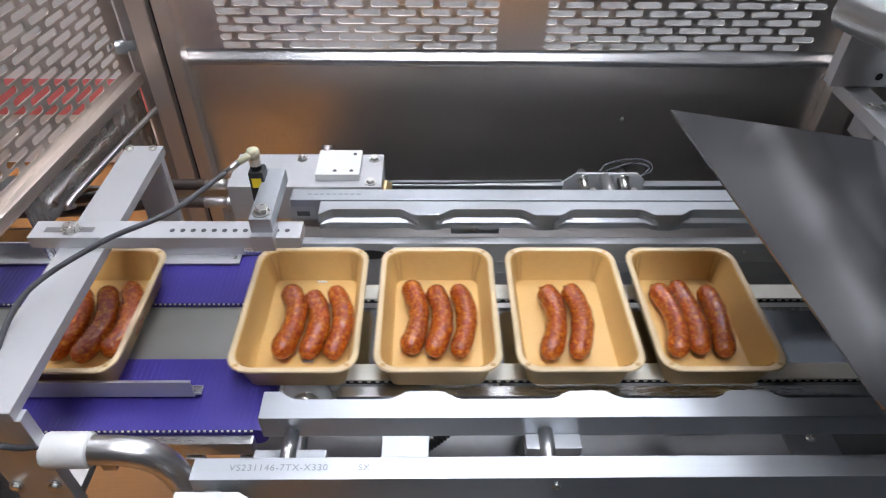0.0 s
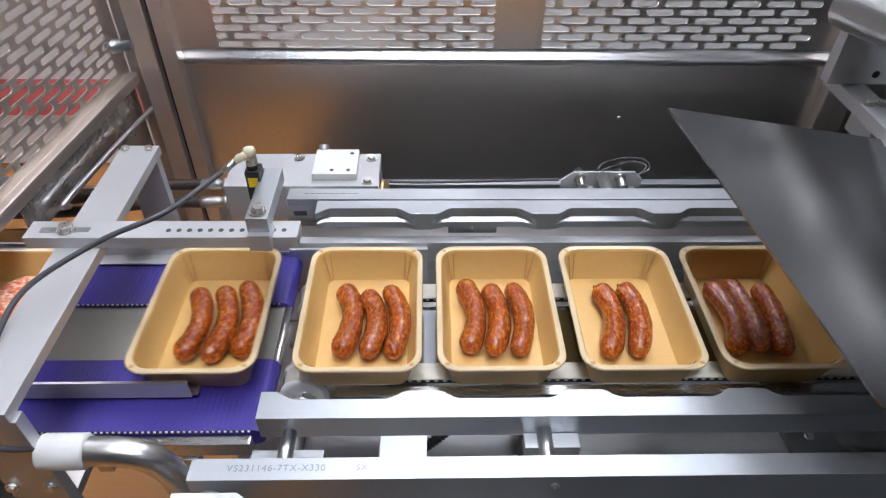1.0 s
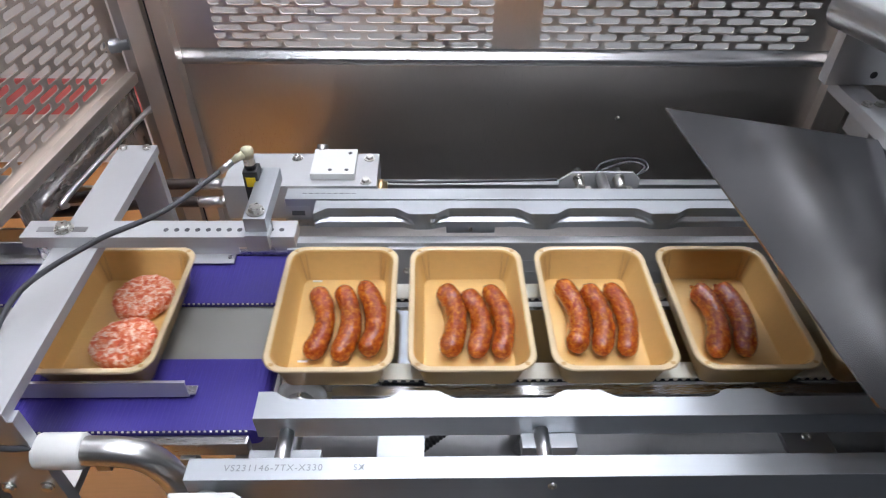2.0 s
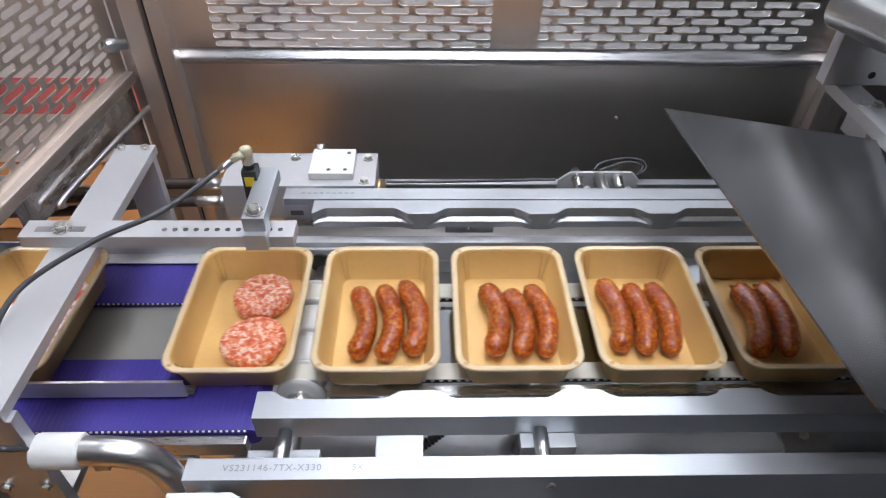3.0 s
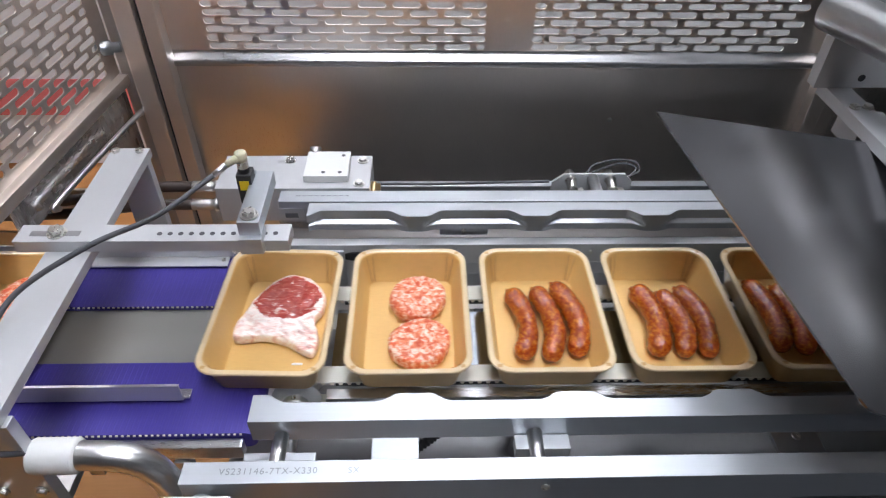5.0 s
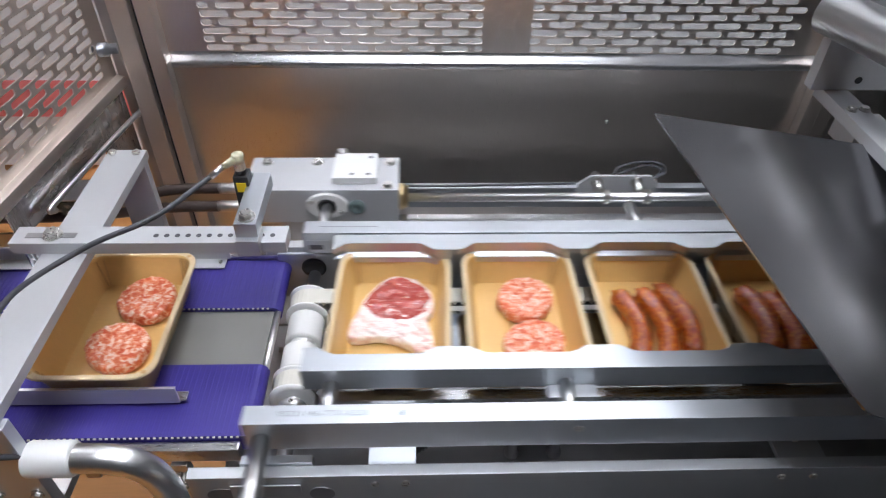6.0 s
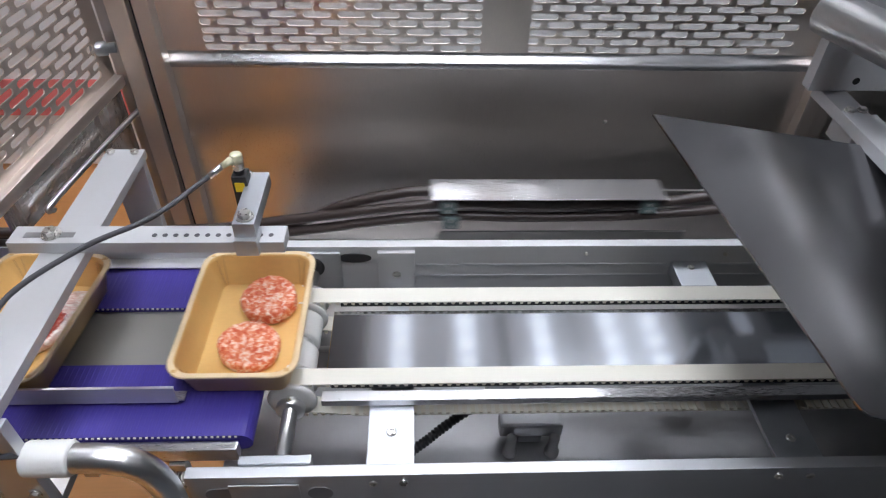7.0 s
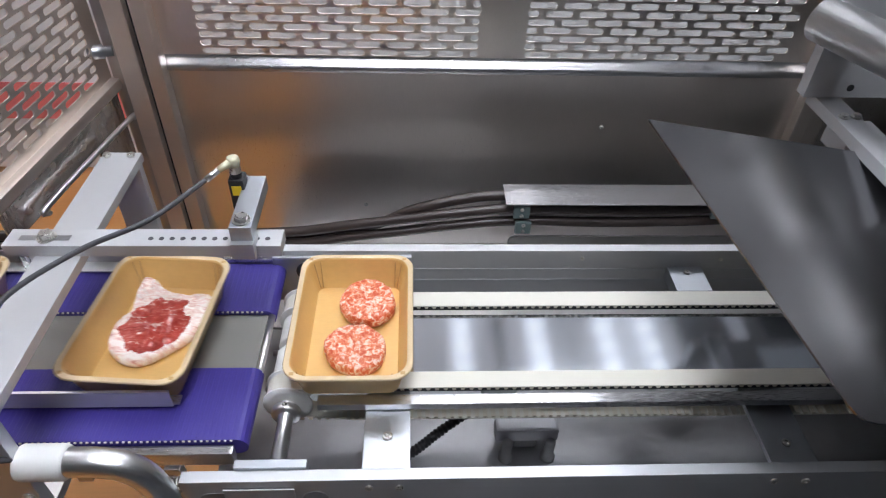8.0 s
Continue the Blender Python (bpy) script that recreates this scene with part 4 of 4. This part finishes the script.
        part("shaft_clip", lathe(bmesh.new(), (x + 0.004, 0.895, 0.020), (1, 0, 0), [(0, 0.007), (0, 0.0115), (0.009, 0.0115), (0.009, 0.007)], 14), BOLT, c)
    part("switch_lead", tube([(0.372, 0.938, 0.032), (0.385, 0.950, 0.038), (0.42, 0.958, 0.042), (0.450, 0.955, 0.040), (0.457, 0.948, 0.028), (0.438, 0.940, 0.022)], 0.0018, 8, 8), CABLE, c, "", True)
    part("switch_lead", tube([(0.380, 0.938, 0.032), (0.40, 0.946, 0.035), (0.43, 0.954, 0.038), (0.452, 0.950, 0.032), (0.440, 0.940, 0.021)], 0.0018, 8, 8), CABLE, c, "", True)
    part("long_lead", tube([(bx1, 0.928, 0.018), (0.12, 0.93, 0.016), (0.22, 0.931, 0.018), (0.312, 0.928, 0.022)], 0.0022, 8, 8), CABLE, c, "", True)
    # hose fittings and hoses that trail behind
    for y, z, run in ((0.905, 0.030, -0.018), (0.885, 0.012, -0.043)):
        part("hose_fitting", lathe(bmesh.new(), (bx0, y, z), (-1, 0, 0), [(0, 0.006), (0.004, 0.006), (0.004, 0.0095), (0.012, 0.0095), (0.013, 0.007), (0.018, 0.0085), (0.045, 0.0085), (0.046, 0.007)], 20), CHROME, c, "crimped steel hose fitting", True)
        part("hose", tube([(bx0 - 0.04, y, z), (bx0 - 0.12, y + 0.01, z - 0.010), (-0.43, 0.925, run + 0.008), (-0.52, 0.928, run), (-0.66, 0.929, run - 0.003), (-0.79, 0.929, run),
                           (-0.90, 0.93, run - 0.012), (-1.05, 0.93, run - 0.034), (-1.25, 0.93, run - 0.055), (-1.9, 0.93, run - 0.06)], 0.0082, 14, 8), RUBBER, c, "dark rubber hose", True)
    part("hose", tube([(-0.50, 0.946, -0.005), (-0.80, 0.946, -0.005), (-0.88, 0.945, -0.012), (-0.96, 0.94, -0.030), (-1.05, 0.945, -0.070), (-1.3, 0.95, -0.10), (-1.9, 0.95, -0.10)], 0.0085, 14, 8), RUBBER, c, "dark rubber hose", True)
    bm = bmesh.new()
    add_box(bm, -0.816, -0.446, 0.906, 0.960, 0.0050, 0.0070, 0.0004)
    add_box(bm, -0.816, -0.446, 0.958, 0.960, -0.075, 0.0049, 0.0004)
    part("hose_tray", bm, SHEET, c, "bent steel hose tray")
    pl = part("skid_plate", add_prism(bmesh.new(), [(-0.806, -0.14), (-0.40, -0.14), (-0.40, -0.062), (-0.796, -0.062), (-0.803, -0.065), (-0.806, -0.072)], 0, 0.004, 0.0006), STEEL, c, "grey steel skid plate")
    pl.matrix_local = pose(0, 0.914, 0, 90, 0, 0)
    part("joiner", box(-0.47, bx0 + 0.02, 0.951, 0.957, -0.04, -0.01, 0.0005), STEEL, c)
    for x, z in ((-0.79, -0.014), (-0.785, -0.045), (-0.47, -0.014)):
        part("hose_clamp", box(x - 0.012, x + 0.014, 0.911, 0.918, z - 0.012, z + 0.012, 0.003), GREEN, c, "grey-green plastic hose clamp")
        for dz in (-0.006, 0.006):
            part("screw", socket_screw(x + 0.001, 0.911, z + dz, 0.0032, (0, -1, 0)), BOLT, c)
    return c


# ---- trays and food ----
TRAY_L, TRAY_W, TRAY_H = 0.204, 0.143, 0.045


def rounded_rect(w, l, r, n=5):
    out = []
    for cx, cy, a in ((w / 2 - r, l / 2 - r, 0), (-w / 2 + r, l / 2 - r, 90), (-w / 2 + r, -l / 2 + r, 180), (w / 2 - r, -l / 2 + r, 270)):
        for k in range(n + 1):
            q = radians(a + 90 * k / n)
            out.append((cx + r * math.cos(q), cy + r * math.sin(q)))
    return out


def tray_mesh():
    """Folded board tray: sloping walls, flat rim, thickness, creases at its corners."""
    bm = bmesh.new()
    prof = [(TRAY_W - 0.037, TRAY_L - 0.036, 0.010, 0.0012), (TRAY_W - 0.0355, TRAY_L - 0.0345, 0.011, 0.0018), (TRAY_W - 0.0165, TRAY_L - 0.0165, 0.020, TRAY_H - 0.003), (TRAY_W - 0.0135, TRAY_L - 0.0135, 0.021, TRAY_H - 0.0006),
            (TRAY_W - 0.010, TRAY_L - 0.010, 0.021, TRAY_H), (TRAY_W - 0.002, TRAY_L - 0.002, 0.024, TRAY_H), (TRAY_W, TRAY_L, 0.024, TRAY_H - 0.0012),
            (TRAY_W - 0.001, TRAY_L - 0.001, 0.024, TRAY_H - 0.0028), (TRAY_W - 0.011, TRAY_L - 0.011, 0.021, TRAY_H - 0.003), (TRAY_W - 0.033, TRAY_L - 0.032, 0.012, 0.0006), (TRAY_W - 0.036, TRAY_L - 0.035, 0.010, 0.0)]
    rings = [[bm.verts.new((x, y, z)) for x, y in rounded_rect(w, l, r)] for w, l, r, z in prof]
    n = len(rings[0])
    for i, (u, v) in enumerate(zip(rings, rings[1:])):
        for k in range(n):
            f = bm.faces.new((u[k], u[(k + 1) % n], v[(k + 1) % n], v[k]))
            f.smooth = True
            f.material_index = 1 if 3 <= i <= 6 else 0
    bm.faces.new(rings[0])
    bm.faces.new(list(reversed(rings[-1])))
    for i in (0, 2, 3, 5, 7):           # crisp board folds
        for k in range(n):
            e = bm.edges.get((rings[i][k], rings[i][(k + 1) % n]))
            e.smooth = False
    return bm


def make_trays():
    bm = tray_mesh()
    bmesh.ops.recalc_face_normals(bm, faces=bm.faces)
    me = bpy.data.meshes.new("food_tray")
    bm.to_mesh(me)
    bm.free()
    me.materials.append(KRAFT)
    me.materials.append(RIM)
    fold = mesh_of("corner_fold", add_cyl(add_cyl(bmesh.new(), (0.0500, 0.0812, 0.004), (0.0560, 0.0868, TRAY_H - 0.004), 0.0006, 5), (0.0470, 0.0826, 0.004), (0.0482, 0.0905, TRAY_H - 0.004), 0.0006, 5), CREASE)
    notch = mesh_of("rim_crease", box(0.0575, 0.0625, 0.0905, 0.0945, TRAY_H - 0.0004, TRAY_H + 0.0003, 0.0002), CREASE)
    trays = {}
    for key, what in TRAY_NOTES.items():
        trays[key] = tagged(new("food_tray", me), "brown kraft board food tray holding " + what, "food tray", "trays on the belts")
        for sx in (-1, 1):
            for sy in (-1, 1):
                f = new("corner_fold", fold)
                f.parent = trays[key]
                f.scale = (sx, sy, 1)
                f = new("rim_crease", notch)
                f.parent = trays[key]
                f.scale = (sx, sy, 1)
    return trays


TRAY_NOTES = {"A": "three sausages", "B": "two sausages", "C": "three sausages", "D": "three sausages", "E": "three sausages",
              "F": "two minced meat patties", "G": "a raw pork chop", "H": "two minced meat patties", "I": "a bone-in pork chop", "J": "nothing yet"}

# far end, middle and near end of each sausage in its tray
SAUSAGES = {
    "A": (((-0.036, 0.054), (-0.022, 0.001), (-0.036, -0.060)), ((-0.008, 0.060), (0.001, 0.001), (-0.007, -0.056)), ((0.028, 0.051), (0.031, 0.001), (0.021, -0.061))),
    "B": (((-0.024, 0.049), (-0.011, 0.002), (-0.031, -0.064)), ((0.007, 0.051), (0.020, 0.002), (0.003, -0.063))),
    "C": (((-0.038, 0.060), (-0.023, 0.002), (-0.037, -0.054)), ((-0.006, 0.051), (0.006, -0.003), (-0.008, -0.059)), ((0.022, 0.053), (0.036, 0.002), (0.022, -0.060))),
    "D": (((-0.032, 0.049), (-0.014, 0.002), (-0.027, -0.061)), ((-0.002, 0.041), (0.016, -0.007), (0.004, -0.062)), ((0.025, 0.050), (0.044, -0.002), (0.033, -0.062))),
    "E": (((-0.034, 0.047), (-0.016, -0.006), (-0.029, -0.062)), ((-0.002, 0.050), (0.016, -0.010), (0.002, -0.065)), ((0.024, 0.058), (0.046, -0.002), (0.035, -0.058))),
}
PATTIES = {"F": ((0.010, 0.038, 20), (0.012, -0.036, 200)), "H": ((0.014, 0.042, 70), (0.003, -0.035, 310))}


def sausage(key, pts, i):
    """A curved link with a wrinkled skin and pinched ends."""
    rnd = random.Random(hash_of(key) + i)
    r = 0.0135 + rnd.uniform(-0.0006, 0.0006)
    z = r + 0.002
    a, b, c = [Vector((x, y, z)) for x, y in pts]
    a.z += 0.001
    mid = b * 2 - (a + c) / 2
    path = [(1 - t) ** 2 * a + 2 * t * (1 - t) * mid + t * t * c for t in np.linspace(0, 1, 40)]

    def radius(s):
        e = min(s, 1 - s) * (a - c).length / r
        k = math.sqrt(max(0.0, 1 - (1 - min(e, 1.0)) ** 2)) if e < 1 else 1.0
        return r * (max(k, 0.10)) * (1 + 0.045 * math.sin(s * 9 + i * 2) + 0.02 * math.sin(s * 31 + i))
    bm = tube(path, r, 20, 0, radius)
    for v in bm.verts:
        d = noise.noise(v.co * 160 + Vector((i * 3.1, hash_of(key), 0)))
        f = noise.noise(v.co * 420)
        v.co += v.normal * 0 + Vector((0, 0, 1)) * (0.0004 * d) + Vector((1, 0, 0)) * 0.0003 * f
    nub = Vector((rnd.uniform(-0.002, 0.002), 0, 0))
    add_cyl(bm, path[0] + Vector((0, -0.001, 0)), path[0] + nub + Vector((0, 0.004, -0.001)), 0.0035, 8, 0.0014)
    ob = part("sausage", bm, SAUSAGE, None, "", True)
    return tagged(ob, "plump reddish-brown smoked sausage lying in a kraft tray", "sausage", "sausages in trays")


def hash_of(key):
    return ord(key) * 13


def patty(key, x, y, turn, i):
    bm = bmesh.new()
    seg, rings = 96, []
    R, h = 0.0368, 0.019
    prof = [(0.55, 0.0), (0.90, 0.0005), (0.985, 0.004), (1.0, 0.009), (0.985, 0.0145), (0.93, 0.0178), (0.86, 0.0185), (0.78, 0.0188), (0.69, 0.019), (0.60, 0.0192), (0.50, 0.0191), (0.40, 0.019), (0.30, 0.0191), (0.20, 0.0192), (0.1, 0.0192)]
    for f, z in prof:
        ring = []
        for k in range(seg):
            q = k * math.tau / seg
            w = 1 + 0.035 * math.sin(2 * q + i) + 0.02 * math.sin(3 * q + 1 + i * 2) + 0.012 * math.sin(7 * q)
            p = Vector((R * f * w * math.cos(q), R * f * w * math.sin(q) * 0.97, z))
            d = noise.noise(p * 150 + Vector((hash_of(key), i * 7, 0))) + 0.6 * noise.noise(p * 420)
            p += Vector((p.x, p.y, 0)) * 0.02 * d + Vector((0, 0, 0.0017 * d * (1 if z > 0.004 else 0)))
            ring.append(bm.verts.new(p))
        rings.append(ring)
    for u, v in zip(rings, rings[1:]):
        for k in range(seg):
            bm.faces.new((u[k], u[(k + 1) % seg], v[(k + 1) % seg], v[k]))
    bm.faces.new(list(reversed(rings[0])))
    bm.faces.new(rings[-1])
    bm.transform(pose(x, y, 0.0022, 0, 0, turn))
    ob = part("meat_patty", bm, MINCE, None, "", True)
    return tagged(ob, "round patty of coarse raw minced pork with white fat flecks", "meat patty", "patties in trays")


def closed_curve(ctrl, n=14):
    m = len(ctrl)
    out = []
    for i in range(m):
        a, b, c, d = [Vector(ctrl[(i + j) % m]) for j in (-1, 0, 1, 2)]
        for k in range(n):
            t = k / n
            out.append(0.5 * ((2 * b) + (c - a) * t + (2 * a - 5 * b + 4 * c - d) * t * t + (3 * b - a - 3 * c + d) * t ** 3))
    return out


def chop(outline, lean_mid, label, lean_w):
    """A cut of raw pork: domed slab with a fat rim and a lean eye."""
    rim = closed_curve(outline)
    mid = sum(rim, Vector((0, 0))) / len(rim)
    bm = bmesh.new()
    prof = [(0.94, 0.0, 0), (1.0, 0.003, 0), (1.005, 0.008, 0), (0.98, 0.0125, 0)] + [(0.95 - 0.028 * k, 0.0142 + 0.0012 * min(1, k / 5), 0) for k in range(32)]
    rings = []
    for f, z, _ in prof:
        ring = []
        for q in rim:
            p2 = mid + (q - mid) * f
            d = noise.noise(Vector((p2.x, p2.y, 0)) * 70)
            e = noise.noise(Vector((p2.x, p2.y, 0.3)) * 210)
            off = Vector(((p2.x - lean_mid[0]) / lean_w[0], (p2.y - lean_mid[1]) / lean_w[1])).length - 1
            fold = math.sin(p2.y * 420 + p2.x * 120 + 5 * d) * min(1.0, max(0.0, off * 2.5)) * min(1.0, max(0.0, (0.99 - f) * 9))
            ring.append(bm.verts.new((p2.x, p2.y, z + (0.0022 * d + 0.0008 * e + 0.0017 * fold if z > 0.01 else 0) + 0.0022)))
        rings.append(ring)
    n = len(rim)
    lm = Vector(lean_mid)
    for i, (u, v) in enumerate(zip(rings, rings[1:])):
        for k in range(n):
            f = bm.faces.new((u[k], u[(k + 1) % n], v[(k + 1) % n], v[k]))
            c = f.calc_center_median()
            w = noise.noise(c * 60) * 0.24 + noise.noise(c * 190) * 0.05
            dist = Vector(((c.x - lm.x) / lean_w[0], (c.y - lm.y) / lean_w[1])).length
            f.material_index = 1 if dist + w < 1.0 and i > 4 else 0
    bm.faces.new(list(reversed(rings[0])))
    f = bm.faces.new(rings[-1])
    f.material_index = 1
    eye = bm.copy()
    bmesh.ops.delete(bm, geom=[f for f in bm.faces if f.material_index == 1], context="FACES")
    bmesh.ops.delete(eye, geom=[f for f in eye.faces if f.material_index == 0], context="FACES")
    ob = part("pork_chop", bm, FAT, None, "", True)
    part("lean_eye", eye, LEAN, ob, "moist red lean meat", True)
    return tagged(ob, label, "pork chop")


CHOP_G = [(-0.008, 0.079), (0.025, 0.076), (0.048, 0.050), (0.050, 0.022), (0.043, 0.004), (0.051, -0.025), (0.048, -0.048), (0.036, -0.046), (0.012, -0.032), (-0.016, -0.025), (-0.046, -0.029), (-0.053, -0.011), (-0.044, 0.018), (-0.035, 0.046)]
CHOP_I = [(-0.047, 0.085), (-0.032, 0.083), (-0.014, 0.066), (0.015, 0.057), (0.046, 0.060), (0.052, 0.031), (0.047, -0.006), (0.026, -0.032), (0.002, -0.052), (-0.020, -0.052), (-0.043, -0.036), (-0.051, -0.012), (-0.048, 0.012), (-0.041, 0.026), (-0.047, 0.061)]


# ---- what moves ----
TIMES = [round(k * 0.1, 1) for k in range(81)]
V = 0.1515               # belt speed
CARRY_T = (0, 5.72, 5.8, 5.9, 6.0, 6.1, 6.2, 6.3, 6.4, 6.5, 6.6, 6.7, 6.8, 6.9, 7.0, 7.1, 7.2, 7.3, 7.4, 8.0)
CARRY_X = (0, 0, 0.004, 0.018, 0.045, 0.092, 0.157, 0.232, 0.330, 0.443, 0.567, 0.682, 0.785, 0.876, 0.950, 1.002, 1.042, 1.065, 1.072, 1.072)
STOPS = ((0.48, 1.149), (2.205, 2.848), (3.904, 4.575), (5.63, 9.0))


def carried(t):
    return float(np.interp(t, CARRY_T, CARRY_X))


def indexed(t, x0):
    """A tray on the white belts, which stop and go."""
    run = t
    for a, b in STOPS:
        if t > a:
            run -= min(t, b) - a
    return x0 + V * run + carried(t)


def tray_x(key, t):
    if key in "ABCD":
        return indexed(t, {"A": 0.433, "B": 0.276, "C": 0.118, "D": -0.041}[key])
    if key == "E":      # blue belt, then with the others from the second step on
        return -0.300 + V * t if t < 2.205 else indexed(t, 0.033 - V * (2.205 - 0.669))
    if key == "F":
        return 0.033 - V * (3.904 - t) if t < 3.904 else indexed(t, 0.033 - V * (3.904 - 0.669 - 0.643))
    if key == "G":
        return 0.034 - V * (5.63 - t) + (carried(t) if t > 5.63 else 0) if t < 5.63 else 0.034 + carried(t)
    if key == "H":
        return 0.040 - 0.1535 * (7.84 - min(t, 7.84))
    if key == "I":
        return -0.198 - 0.1535 * (8.0 - t)
    return -0.466 - 0.1535 * (8.0 - t)


def closing(t):
    s = min(1.0, max(0.0, (t - 5.52) / 0.24))
    return STROKE * s * s * (3 - 2 * s)


TURN = {"G": -2.0, "I": -4.5}     # trays that lie a little askew on the belt


def motions():
    for key, ob in TRAYS.items():
        turn = TURN.get(key, 0.0)
        walk(ob, [(t, pose(tray_x(key, t), 0.643, 0.0005, 0, 0, turn)) for t in TIMES])
        for o in FOOD.get(key, ()):
            walk(o, [(t, pose(tray_x(key, t), 0.6465, 0.0005, 0, 0, turn)) for t in TIMES])
    walk(FRONT_GRIP, [(t, pose(carried(t), closing(t), 0)) for t in TIMES])
    walk(REAR_GRIP, [(t, pose(carried(t), -closing(t), 0)) for t in TIMES])
    for o in (CARRIAGE, FRONT_SLIDE):
        walk(o, [(t, pose(carried(t), 0, 0)) for t in TIMES])


# ---- build ----
hall()
ceiling_lights()
back_wall()
corner_post()
side_guard()
pan()
frame_beams()
cross_bars()
timing_belt(0.565, 0.588, "white toothed timing belt in front of the slide plate")
timing_belt(0.695, 0.7205, "white toothed timing belt behind the slide plate")
belt_shaft()
infeed_conveyor()
near_guide()
far_guide()
sensor_bridge()
bent_handle()
deflector()
side_bracket()
FRONT_GRIP = front_gripper()
FRONT_SLIDE = front_slide()
REAR_GRIP = rear_gripper()
CARRIAGE = carriage()
TRAYS = make_trays()
FOOD = {k: [sausage(k, s, i) for i, s in enumerate(v)] for k, v in SAUSAGES.items()}
FOOD.update({k: [patty(k, *p, i) for i, p in enumerate(v)] for k, v in PATTIES.items()})
FOOD["G"] = [chop(CHOP_G, (0.004, 0.040), "raw pork chop with pale fat and a red lean eye", (0.042, 0.038))]
FOOD["I"] = [chop(CHOP_I, (-0.002, 0.002), "raw bone-in pork chop with red lean and white fat", (0.038, 0.045))]
motions()
